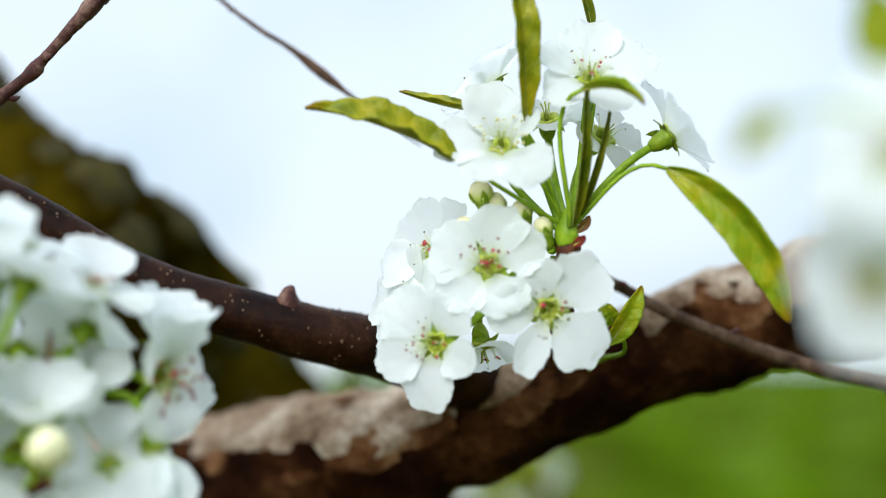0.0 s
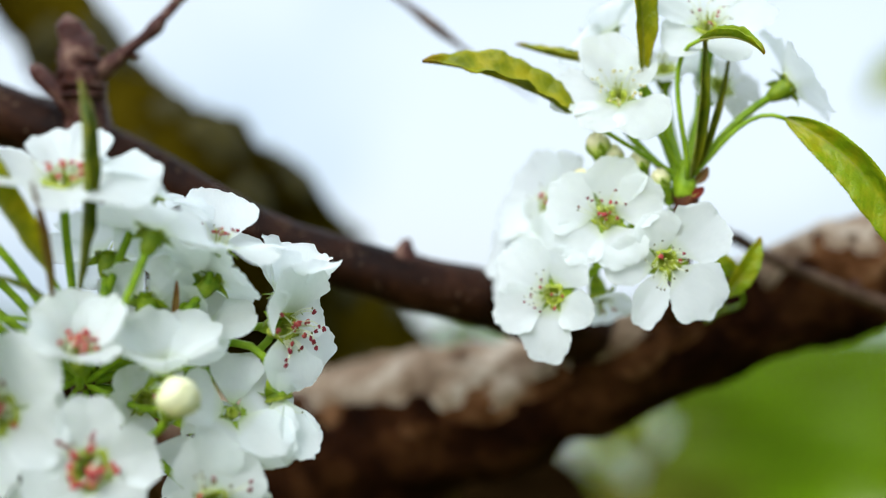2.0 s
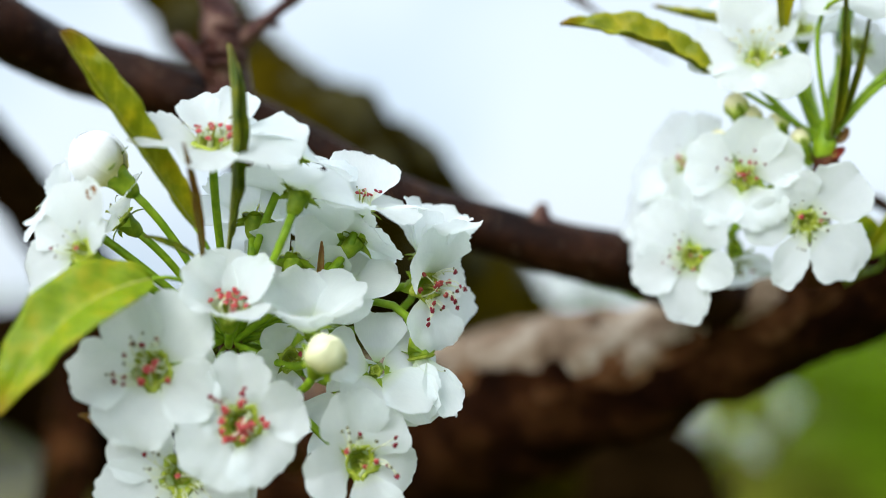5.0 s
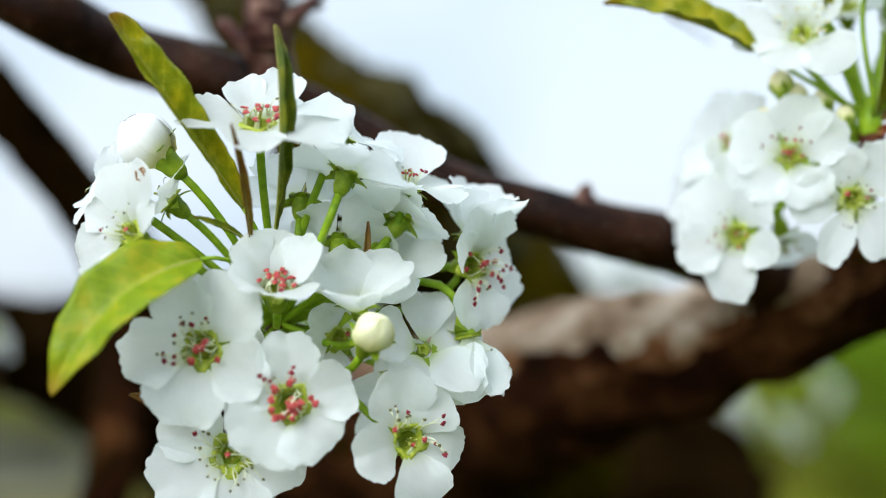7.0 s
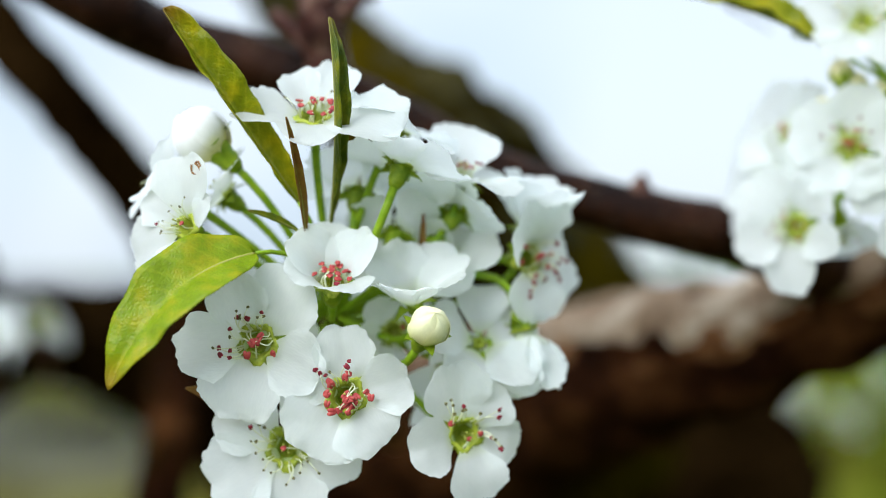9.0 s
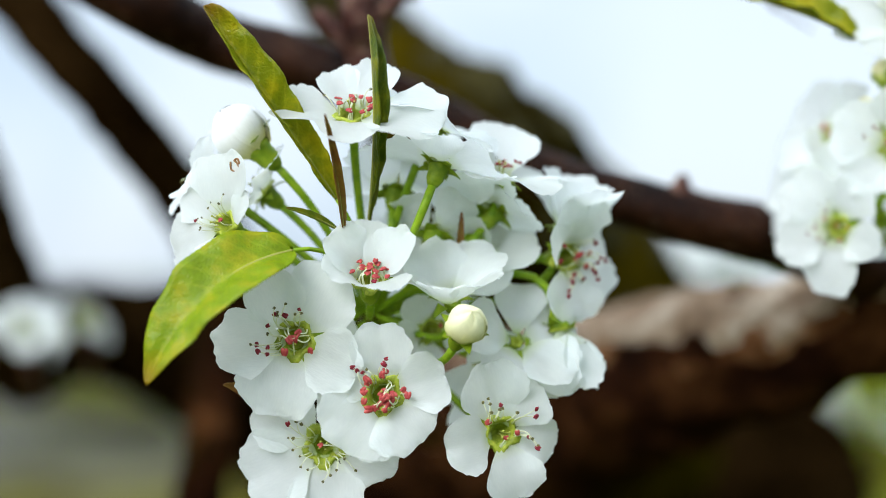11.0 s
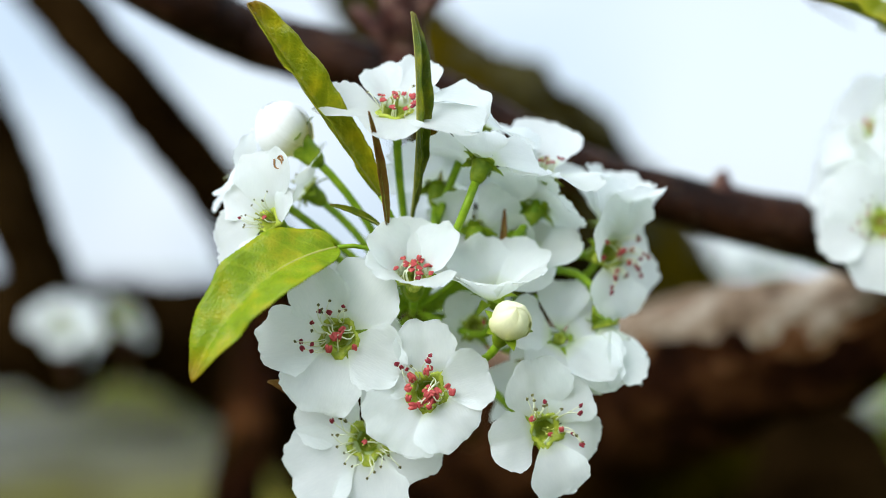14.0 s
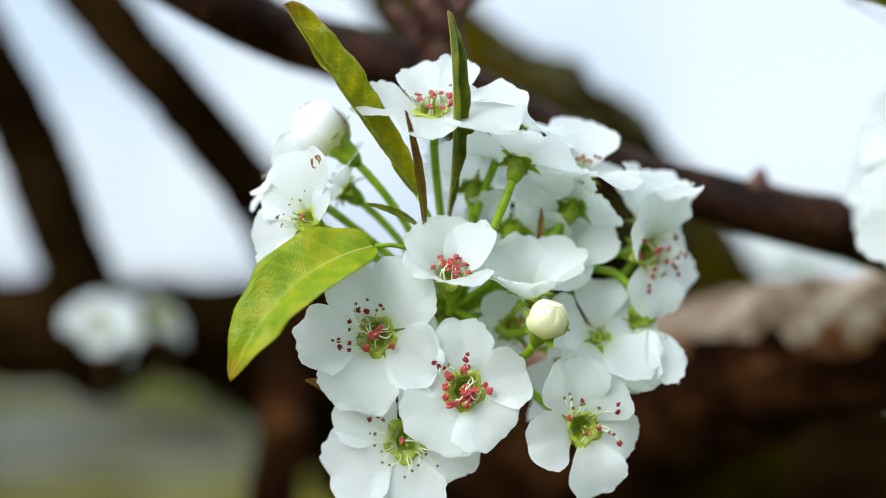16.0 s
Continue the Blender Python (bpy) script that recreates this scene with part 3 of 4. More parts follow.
# ---- ground ----
def ground():
    bm = bmesh.new()
    bmesh.ops.create_grid(bm, x_segments=60, y_segments=60, size=600)
    for v in bm.verts:
        v.co = Vector((v.co.x * abs(v.co.x) / 600, v.co.y * abs(v.co.y) / 600, 0))
        v.co.z = 0.12 * noise.noise(v.co * 0.12) if v.co.length < 60 else 0
    meadow, n, l, b = material("meadow")
    v = coords(n, l)
    tone = ramp(n, l, noise_tex(n, l, coords(n, l, (1, 0.5, 1)), 0.6, 3), (0.38, (0.020, 0.024, 0.002)), (0.46, (0.036, 0.062, 0.0012)), (0.53, (0.070, 0.132, 0.0015)), (0.60, (0.115, 0.190, 0.002)), (0.70, (0.34, 0.36, 0.18)))
    tone = blend(n, l, 1.0, tone, ramp(n, l, noise_tex(n, l, v, 40, 4), (0.3, (0.5, 0.5, 0.5)), (0.7, (1.2, 1.2, 1.2))), "MULTIPLY")
    # darker olive-brown ground under the tree rows: it ends along a line beside the tree, and some way off
    far, beside, uneven = n.new("ShaderNodeVectorMath"), n.new("ShaderNodeVectorMath"), n.new("ShaderNodeMath")
    far.operation, beside.operation, uneven.operation = "LENGTH", "DOT_PRODUCT", "MULTIPLY_ADD"
    l.new(v, far.inputs[0])
    l.new(v, beside.inputs[0])
    beside.inputs[1].default_value = (1.0, -0.03, 0.0)
    l.new(noise_tex(n, l, v, 0.5, 4), uneven.inputs[0])
    uneven.inputs[1].default_value = 3.0
    l.new(beside.outputs["Value"], uneven.inputs[2])
    limits = []
    for value, low, high in ((far.outputs["Value"], 21.0, 30.0), (uneven.outputs[0], 1.2, 3.2)):
        limit = n.new("ShaderNodeMapRange")
        l.new(value, limit.inputs["Value"])
        limit.inputs["From Min"].default_value, limit.inputs["From Max"].default_value = low, high
        limits.append(limit.outputs["Result"])
    edge = n.new("ShaderNodeMath")
    edge.operation = "MAXIMUM"
    l.new(limits[0], edge.inputs[0])
    l.new(limits[1], edge.inputs[1])
    brown_tone = ramp(n, l, noise_tex(n, l, v, 1.4, 5), (0.38, (0.020, 0.014, 0.003)), (0.48, (0.070, 0.060, 0.008)), (0.60, (0.14, 0.135, 0.016)))
    tone = blend(n, l, edge.outputs[0], brown_tone, tone)
    away, fallen = n.new("ShaderNodeVectorMath"), n.new("ShaderNodeMath")
    away.operation, fallen.operation = "DISTANCE", "MULTIPLY_ADD"
    away.inputs[1].default_value = (-8.0, 13.5, 0)
    l.new(v, away.inputs[0])
    l.new(noise_tex(n, l, v, 0.9, 4), fallen.inputs[0])
    fallen.inputs[1].default_value = 6.0
    l.new(away.outputs["Value"], fallen.inputs[2])
    strewn = n.new("ShaderNodeMapRange")
    l.new(fallen.outputs[0], strewn.inputs["Value"])
    for slot, value in (("From Min", 5.5), ("From Max", 9.0), ("To Min", 1.0), ("To Max", 0.0)):
        strewn.inputs[slot].default_value = value
    petals = ramp(n, l, noise_tex(n, l, coords(n, l, (1, 0.4, 1)), 0.9, 4, 0.65), (0.42, (0.014, 0.012, 0.006)), (0.52, (0.085, 0.082, 0.068)), (0.62, (0.24, 0.24, 0.215)))
    tone = blend(n, l, strewn.outputs["Result"], tone, petals)
    l.new(tone, b.inputs["Base Color"])
    b.inputs["Roughness"].default_value, b.inputs["Specular IOR Level"].default_value = 0.95, 0.0
    ob = part("ground", bm, meadow)
    tagged(ob, "green spring meadow with darker brown ground and fallen petals round the tree", "ground", kind="structure")
    rnd = random.Random(5)
    verts, faces = [], []
    for i in range(16000):
        d, a = 13.0 + 14 * rnd.random() ** 1.4, radians(rnd.uniform(35, 145))
        x, y = d * math.cos(a), d * math.sin(a)
        h, w, r = rnd.uniform(0.06, 0.2), rnd.uniform(0.002, 0.005), rnd.uniform(0, 6.28)
        z = 0.12 * noise.noise(Vector((x, y, 0)) * 0.12) - 0.01
        dx, dy, k = w * math.cos(r), w * math.sin(r), len(verts)
        lx, ly = rnd.uniform(-0.05, 0.05), rnd.uniform(-0.05, 0.05)
        verts += [(x - dx, y - dy, z), (x + dx, y + dy, z), (x + dx + lx * 0.4, y + dy + ly * 0.4, z + h * 0.6), (x - dx + lx * 0.4, y - dy + ly * 0.4, z + h * 0.6), (x + lx, y + ly, z + h)]
        faces += [(k, k + 1, k + 2, k + 3), (k + 3, k + 2, k + 4)]
    me = bpy.data.meshes.new("grass")
    me.from_pydata(verts, [], faces)
    me.materials.append(GRASS)
    tagged(new("grass", me), "fresh green meadow grass blades", "grass", kind="stuff")


ground()

# ---- the tree: trunk, limbs and branches ----
def twig_buds(twig, line, count, size, seed):
    """Small pointed buds sitting at the nodes of a twig."""
    rnd = random.Random(seed)
    for i in range(count):
        k = 2 + (len(line) - 4) * (2 * i + 1) // (2 * count)
        p, r = line[k]
        along = (line[k + 1][0] - line[k - 1][0]).normalized()
        out = Quaternion(along, rnd.uniform(0, 6.283)) @ along.orthogonal().normalized()
        bm = bmesh.new()
        tube(bm, smooth_line([(p + out * r * 0.4, size * 0.7), (p + out * (r + size * 0.6) + along * size * 0.9, size * 0.8), (p + out * (r + size) + along * size * 2.6, size * 0.1)], 4), 8, 0.1, 500)
        part("bud", bm, BARK_TWIG, twig, "small brown pointed bud")


CROTCH = (-0.1449, 0.8930, 1.3403)
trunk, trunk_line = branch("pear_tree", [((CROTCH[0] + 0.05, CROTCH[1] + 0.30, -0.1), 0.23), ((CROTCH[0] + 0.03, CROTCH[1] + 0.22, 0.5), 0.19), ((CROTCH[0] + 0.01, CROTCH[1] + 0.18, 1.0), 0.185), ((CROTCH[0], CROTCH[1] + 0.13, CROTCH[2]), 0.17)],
       BARK_SHADED, "old pear tree with a furrowed brown trunk, its bark darkened for shade", "tree", 28, 12, 0.10, 14)
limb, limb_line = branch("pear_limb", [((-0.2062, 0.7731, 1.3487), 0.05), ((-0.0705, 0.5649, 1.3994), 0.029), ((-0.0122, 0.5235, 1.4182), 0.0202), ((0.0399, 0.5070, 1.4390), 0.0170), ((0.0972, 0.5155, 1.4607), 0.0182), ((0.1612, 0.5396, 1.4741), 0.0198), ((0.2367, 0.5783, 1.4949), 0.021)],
       BARK_ROUGH, "thick pear limb with flaking grey and red-brown bark, coloured paler along its lit top", "tree limb", 40, 26, 0.17, 50)
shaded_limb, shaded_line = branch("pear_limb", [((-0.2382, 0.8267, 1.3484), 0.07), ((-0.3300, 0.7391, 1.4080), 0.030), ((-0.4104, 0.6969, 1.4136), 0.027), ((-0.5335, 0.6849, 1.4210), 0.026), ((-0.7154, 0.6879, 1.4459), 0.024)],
       BARK_SHADED, "shaded limb of the pear tree, the shade put into its dark brown bark", "tree limb", 28, 16, 0.14, 35)
mossy, mossy_line = branch("mossy_branch", [((-0.0913, 0.7828, 1.3501), 0.045), ((-0.1042, 0.7262, 1.4172), 0.045), ((-0.1278, 0.6983, 1.4621), 0.042), ((-0.1502, 0.6399, 1.4963), 0.037), ((-0.1886, 0.6600, 1.5325), 0.0215), ((-0.2190, 0.6614, 1.5776), 0.0195), ((-0.2711, 0.6670, 1.6372), 0.019)],
       BARK_MOSS, "olive-brown mossy branch behind the blossoms", "branch", 28, 16, 0.14, 30)
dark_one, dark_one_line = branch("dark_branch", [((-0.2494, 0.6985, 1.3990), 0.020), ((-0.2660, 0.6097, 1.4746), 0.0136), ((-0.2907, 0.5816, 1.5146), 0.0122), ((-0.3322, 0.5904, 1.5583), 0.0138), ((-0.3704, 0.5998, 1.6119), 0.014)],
       BARK_SHADED, "dark brown upright branch of the pear tree", "branch", 20, 14, 0.14, 60)
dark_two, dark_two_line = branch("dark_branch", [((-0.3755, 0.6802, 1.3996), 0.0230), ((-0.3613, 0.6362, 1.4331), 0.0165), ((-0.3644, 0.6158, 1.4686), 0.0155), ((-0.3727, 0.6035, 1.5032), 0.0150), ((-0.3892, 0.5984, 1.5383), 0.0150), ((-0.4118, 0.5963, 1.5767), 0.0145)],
       BARK_SHADED, "dark brown upright branch of the pear tree", "branch", 20, 14, 0.14, 60)
brown_one, brown_line = branch("brown_branch", [((-0.2567, 0.6547, 1.4217), 0.014), ((-0.2541, 0.6146, 1.3937), 0.0105), ((-0.2507, 0.5954, 1.3669), 0.0105), ((-0.2579, 0.5943, 1.3295), 0.011)],
       BARK_ROUGH, "red-brown branch hanging below the cluster", "branch", 18, 10, 0.16, 60)
smooth_branch, smooth_way = branch("smooth_branch", [((-0.2763, 0.4395, 1.5638), 0.0105), ((-0.2324, 0.4310, 1.5392), 0.0105), ((-0.2057, 0.4280, 1.5232), 0.0098), ((-0.1920, 0.4465, 1.5152), 0.0092), ((-0.1664, 0.4494, 1.5072), 0.0092), ((-0.1425, 0.4522, 1.4994), 0.0080), ((-0.1254, 0.4543, 1.4923), 0.0070), ((-0.1050, 0.4569, 1.4806), 0.0069), ((-0.0846, 0.4596, 1.4697), 0.0073), ((-0.0471, 0.4642, 1.4582), 0.0084), ((-0.0233, 0.4720, 1.4528), 0.0092), ((-0.0024, 0.4896, 1.4459), 0.010), ((0.0201, 0.5126, 1.4366), 0.010)],
       BARK_SMOOTH, "smooth dark brown branch dotted with pale lenticels", "branch", 24, 14, 0.05, 90)


def lenticels(parent, line, count):
    rnd = random.Random(8)
    bm = bmesh.new()
    turned(bm, [(0.0001, -0.0003), (0.00038, -0.0001), (0.00034, 0.00015), (0.0001, 0.00024)], 7)
    me = mesh_object("lenticel", bm, LENTICEL)
    for i in range(count):
        k = rnd.randrange(20, len(line) - 30)
        p, r = line[k]
        along = (line[k + 1][0] - line[k - 1][0]).normalized()
        p = p + (line[k + 1][0] - p) * rnd.random()
        out = Quaternion(along, rnd.uniform(0, 6.283)) @ along.orthogonal().normalized()
        if out.y > 0.35:
            continue
        q = out.to_track_quat("Z", "Y").to_matrix().to_4x4()
        s = rnd.uniform(0.6, 1.5)
        part("lenticel", me, LENTICEL, parent, m=Matrix.Translation(p + out * r * 0.985) @ q @ Matrix.Diagonal((s, s * rnd.uniform(1, 1.6), s, 1)))


def flakes(name, parent, line, count, mat, seed, first, last, long, wide, proud, up_only, rough=0.17, grain=50, front=0.35):
    """Curved plates that cling to a branch, with ragged outlines."""
    rnd = random.Random(seed)
    for i in range(count):
        k = rnd.randrange(first, last)
        p, r = line[k]
        along = (line[k + 1][0] - line[k - 1][0]).normalized()
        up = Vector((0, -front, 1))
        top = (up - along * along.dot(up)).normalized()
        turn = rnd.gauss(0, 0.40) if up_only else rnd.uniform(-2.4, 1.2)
        half, arc = long * rnd.uniform(0.4, 1.2), wide * rnd.uniform(0.5, 1.2)
        bm, rim, n = bmesh.new(), [], 14
        heart = None
        for ring in (0.0, 0.55, 1.0):
            for j in range(1 if ring == 0 else n):
                a = 2 * math.pi * j / n
                out = ring * (1 + 0.45 * noise.noise(Vector((math.cos(a) * 1.6, math.sin(a) * 1.6, seed + i * 1.3))))
                d, ang = math.cos(a) * out * half, turn + math.sin(a) * out * arc / r
                way = Quaternion(along, ang) @ top
                q = p + along * d
                s = r * (1 + rough * (noise.noise((q + way * r) * grain) + 0.5 * noise.noise((q + way * r) * grain * 2.7))) + proud * (1.0 if ring < 1 else -1.2)
                v = bm.verts.new(q + way * s)
                if ring == 0:
                    heart = v
                rim.append((ring, v))
        inner = [v for g, v in rim if g == 0.55]
        outer = [v for g, v in rim if g == 1.0]
        for j in range(n):
            bm.faces.new((heart, inner[j], inner[(j + 1) % n]))
            bm.faces.new((inner[j], outer[j], outer[(j + 1) % n], inner[(j + 1) % n]))
        part(name, bm, mat, parent)


# warm plates brighten the left stretch, where light on its lower front is painted
flakes("bark_flake", limb, limb_line, 110, BARK_WARM, 64, 4, 64, 0.024, 0.008, 0.0006, False)
# pale plates gathered on the upper face paint its lit band
flakes("bark_flake", limb, limb_line, 210, LIT_FLAKE, 61, 12, 70, 0.020, 0.009, 0.0018, True, front=0.45)
flakes("bark_flake", limb, limb_line, 90, BARK_WARM, 66, 68, 134, 0.013, 0.008, 0.0008, False)
flakes("bark_flake", limb, limb_line, 130, LIT_FLAKE, 63, 88, 140, 0.012, 0.007, 0.0016, True, front=0.1)
flakes("moss_patch", mossy, mossy_line, 60, MOSS, 62, 10, 80, 0.016, 0.014, 0.003, False, 0.14, 30)
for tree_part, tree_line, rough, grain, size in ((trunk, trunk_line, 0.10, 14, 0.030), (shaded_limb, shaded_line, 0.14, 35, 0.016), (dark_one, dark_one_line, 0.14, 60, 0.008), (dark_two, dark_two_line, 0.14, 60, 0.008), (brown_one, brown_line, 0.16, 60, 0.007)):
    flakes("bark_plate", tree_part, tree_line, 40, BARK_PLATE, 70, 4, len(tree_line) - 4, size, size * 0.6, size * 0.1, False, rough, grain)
lenticels(smooth_branch, smooth_way, 330)
bm = bmesh.new()
o = Vector(smooth_branch.location)
tube(bm, smooth_line([(outward((-0.0476, 0.4625, 1.4622)) - o, 0.0056), (outward((-0.0472, 0.4610, 1.4664)) - o, 0.0040), (outward((-0.0466, 0.4606, 1.4688)) - o, 0.0026), (outward((-0.0456, 0.4606, 1.4706)) - o, 0.0007)], 4), 10, 0.2, 300)
part("spur_bud", bm, BARK_TWIG, smooth_branch, "short pointed spur bud")

# knobbly spur with a reddish twig, on the smooth branch
spur, _ = branch("knobbly_spur", [((-0.1411, 0.4504, 1.4990), 0.0078), ((-0.1402, 0.4441, 1.5120), 0.0062), ((-0.1409, 0.4417, 1.5193), 0.0068), ((-0.1420, 0.4413, 1.5260), 0.0058), ((-0.1437, 0.4410, 1.5315), 0.0040), ((-0.1445, 0.4408, 1.5339), 0.0018)],
       BARK_TWIG, "knobbly red-brown fruiting spur on the smooth branch", "spur", 16, 7, 0.22, 220)
for height, wide in ((1.5120, 0.0066), (1.5150, 0.0070), (1.5185, 0.0072), (1.5222, 0.0069), (1.5258, 0.0062)):
    bm = bmesh.new()
    ring_line = [(outward((-0.1408 + 0.0002 * math.sin(height * 900), 0.4424, height + dz)) - spur.location, wide * k) for dz, k in ((-0.0009, 1.0), (-0.0003, 1.17), (0.0003, 1.19), (0.0009, 1.0))]
    tube(bm, ring_line, 16, 0.16, 420)
    part("bud_scar", bm, BARK_TWIG, spur, "ridged scar ring of an old bud")
bm = bmesh.new()
tube(bm, smooth_line([(outward((-0.1437, 0.4408, 1.5300)) - spur.location, 0.0040), (outward((-0.1444, 0.4405, 1.5330)) - spur.location, 0.0044), (outward((-0.1450, 0.4404, 1.5362)) - spur.location, 0.0008)], 5), 12, 0.14, 400)
part("end_bud", bm, BARK_TWIG, spur, "blunt brown bud at the end of the spur")
twig, twig_line = branch("red_twig", [((-0.1387, 0.4421, 1.5167), 0.0040), ((-0.1315, 0.4406, 1.5218), 0.0026), ((-0.1231, 0.4413, 1.5284), 0.0017), ((-0.1189, 0.4416, 1.5324), 0.0024), ((-0.1164, 0.4417, 1.5354), 0.0016), ((-0.1072, 0.4423, 1.5461), 0.0019), ((-0.1030, 0.4426, 1.5511), 0.0026), ((-0.0979, 0.4429, 1.5565), 0.0017), ((-0.0853, 0.4437, 1.5715), 0.0014)],
       BARK_TWIG, "thin glossy red-brown twig with small buds", "twig", 12, 8, 0.16, 300)
twig_buds(twig, twig_line, 3, 0.0013, 5)
branch("twig_stub", [((-0.1427, 0.4440, 1.5078), 0.0036), ((-0.1488, 0.4411, 1.5142), 0.0028), ((-0.1538, 0.4403, 1.5190), 0.0026), ((-0.1558, 0.4401, 1.5208), 0.0012)],
       BARK_TWIG, "short grey-brown twig stub on the spur", "twig", 12, 6, 0.15, 300)
twig, twig_line = branch("thin_twig", [((-0.1239, 0.5697, 1.6176), 0.0012), ((-0.0757, 0.4930, 1.5672), 0.0007), ((-0.0599, 0.4839, 1.5537), 0.0008), ((-0.0500, 0.4844, 1.5476), 0.0009), ((-0.0394, 0.4800, 1.5387), 0.0017), ((-0.0305, 0.4805, 1.5318), 0.0007), ((-0.0167, 0.4812, 1.5215), 0.0004), ((-0.0078, 0.4816, 1.5155), 0.0002)],
       BARK_GREY, "thin grey-brown twig with a swollen bud", "twig", 10, 8, 0.12, 300)
twig_buds(twig, twig_line, 3, 0.0009, 6)
twig, twig_line = branch("thin_twig", [((0.0348, 0.4612, 1.4773), 0.0021), ((0.0526, 0.4777, 1.4717), 0.0018), ((0.0710, 0.4783, 1.4622), 0.0019), ((0.1068, 0.4833, 1.4486), 0.0023), ((0.1405, 0.4918, 1.4411), 0.0026), ((0.1932, 0.5226, 1.4314), 0.0026)],
       BARK_GREY, "long thin brown twig running along the limb", "twig", 10, 8, 0.10, 300)
twig_buds(twig, twig_line, 3, 0.0013, 7)

# ---- the blossom cluster on the upright spur ----
RIGHT = Matrix.Translation((-0.004, -0.001, 1.448)) @ Matrix.Scale(1.11, 4) @ Matrix.Translation((0.004, 0.001, -1.448)) @ pose(0.00000, 0.42696, 1.47986, 94.000, -0.000, -0.000)
KNOT_R = (0.0343, 0.0045, 0.0000)
right_spur, _ = branch("fruiting_spur", [(tuple(RIGHT @ Vector((0.0348, -0.0344, -0.0450))), 0.0042), (tuple(RIGHT @ Vector((0.0347, -0.0162, -0.0200))), 0.0036), (tuple(RIGHT @ Vector((0.0343, -0.0046, -0.0040))), 0.0036), (tuple(RIGHT @ Vector((0.0343, -0.0008, 0.0000))), 0.0040), (tuple(RIGHT @ Vector((0.0343, 0.0033, 0.0000))), 0.0034), (tuple(RIGHT @ Vector((0.0343, 0.0058, 0.0000))), 0.0022)],
       KNOT, "red-brown fruiting spur holding a blossom cluster", "spur", 14, 7, 0.16, 260, True)
bm = bmesh.new()
tube(bm, smooth_line([(right_spur.matrix_basis.inverted() @ (RIGHT @ Vector(p)), r) for p, r in (((0.0342, 0.0011, 0.0010), 0.0032), ((0.0337, 0.0036, 0.0010), 0.0037), ((0.0340, 0.0067, 0.0010), 0.0031), ((0.0346, 0.0108, 0.0020), 0.0018))], 5), 12, 0.14, 300)
part("green_node", bm, STALK, right_spur, "swollen green node where the stalks meet")
G = "blossoms on the upright spur"
blossom(RIGHT, (0.0157, 0.0276, 0.0060), (-0.10, 0.62, 0.78), 0.0335, 0, 16, [(178, 14, 1.12), (238, 8, 0.95), (302, 10, 1.1), (50, 32, 0.9), (104, 36, 1.15)], 0, 20, 0, None, KNOT_R, G, "white pear blossom with pale yellow stamens", pale=True, core=0.72)
blossom(RIGHT, (0.0402, 0.0466, 0.0020), (0.02, 0.66, 0.74), 0.035, 0, 18, [(90, 24, 1.05), (150, 16, 1.0), (15, 14, 1.1), (215, 10, 0.9), (300, 8, 0.9)], 4, 10, 4, None, KNOT_R, G, small=0.85, core=0.75)
blossom(RIGHT, (0.0134, 0.0448, -0.0080), (-0.55, 0.75, -0.2), 0.034, 0, 20, None, 4, 5, 0, None, KNOT_R, G)
blossom(RIGHT, (0.0620, 0.0308, -0.0020), (0.85, 0.5, -0.1), 0.034, 30, 22, None, 4, 6, 0, None, KNOT_R, G, "white pear blossom turned away, showing its green calyx")
blossom(RIGHT, (0.0120, -0.0048, 0.0080), (-0.12, 0.2, 1), 0.0318, 0, 12, [(75, 10, 1.08), (22, 12, 1.05), (160, 10, 1.1), (225, 8, 1.05), (292, 8, 1.0)], 9, 2, 6, 100, (0.0279, 0.0002, -0.0060), G, small=0.95, core=0.78)
blossom(RIGHT, (0.0281, -0.0167, 0.0100), (0.02, -0.05, 1), 0.0345, 0, 8, [(178, 8, 1.0), (108, 10, 0.86), (42, 8, 1.12), (318, 8, 1.12), (246, 16, 1.12, 0.6)], 2, 14, 1, None, (0.0319, -0.0014, -0.0060), G, "white pear blossom with a green centre and spent stamens", core=0.86)
blossom(RIGHT, (-0.0022, -0.0260, 0.0080), (-0.2, 0.05, 1), 0.0310, 0, 16, [(60, 16, 0.95), (135, 12, 1.2), (200, 10, 1.1), (262, 10, 1.2), (330, 30, 0.95)], 4, 8, 6, 170, (0.0250, -0.0046, -0.0100), G, small=0.8, core=0.78)
blossom(RIGHT, (-0.0022, -0.0014, -0.0100), (-0.5, 0.35, 0.5), 0.034, 40, 14, None, 3, 4, 0, None, (0.0281, -0.0014, -0.0080), G)
blossom(RIGHT, (-0.0078, -0.0158, -0.0080), (-0.7, 0.2, 0.4), 0.036, 10, 10, None, 3, 4, 0, None, (0.0266, -0.0046, -0.0100), G)
blossom(RIGHT, (0.0449, 0.0317, -0.0140), (0.35, 0.45, 0.5), 0.027, 10, 12, None, 0, 2, 0, None, KNOT_R, G, "white pear blossom seen from behind")
blossom(RIGHT, (0.0293, 0.0365, -0.0140), (-0.1, 0.75, 0.4), 0.025, 60, 12, None, 0, 2, 0, None, KNOT_R, G, "white pear blossom seen from behind")
blossom(RIGHT, (0.0106, -0.0271, -0.0100), (0.1, -0.6, 0.2), 0.030, 0, 20, None, 2, 3, 0, None, (0.0298, -0.0062, -0.0100), G)
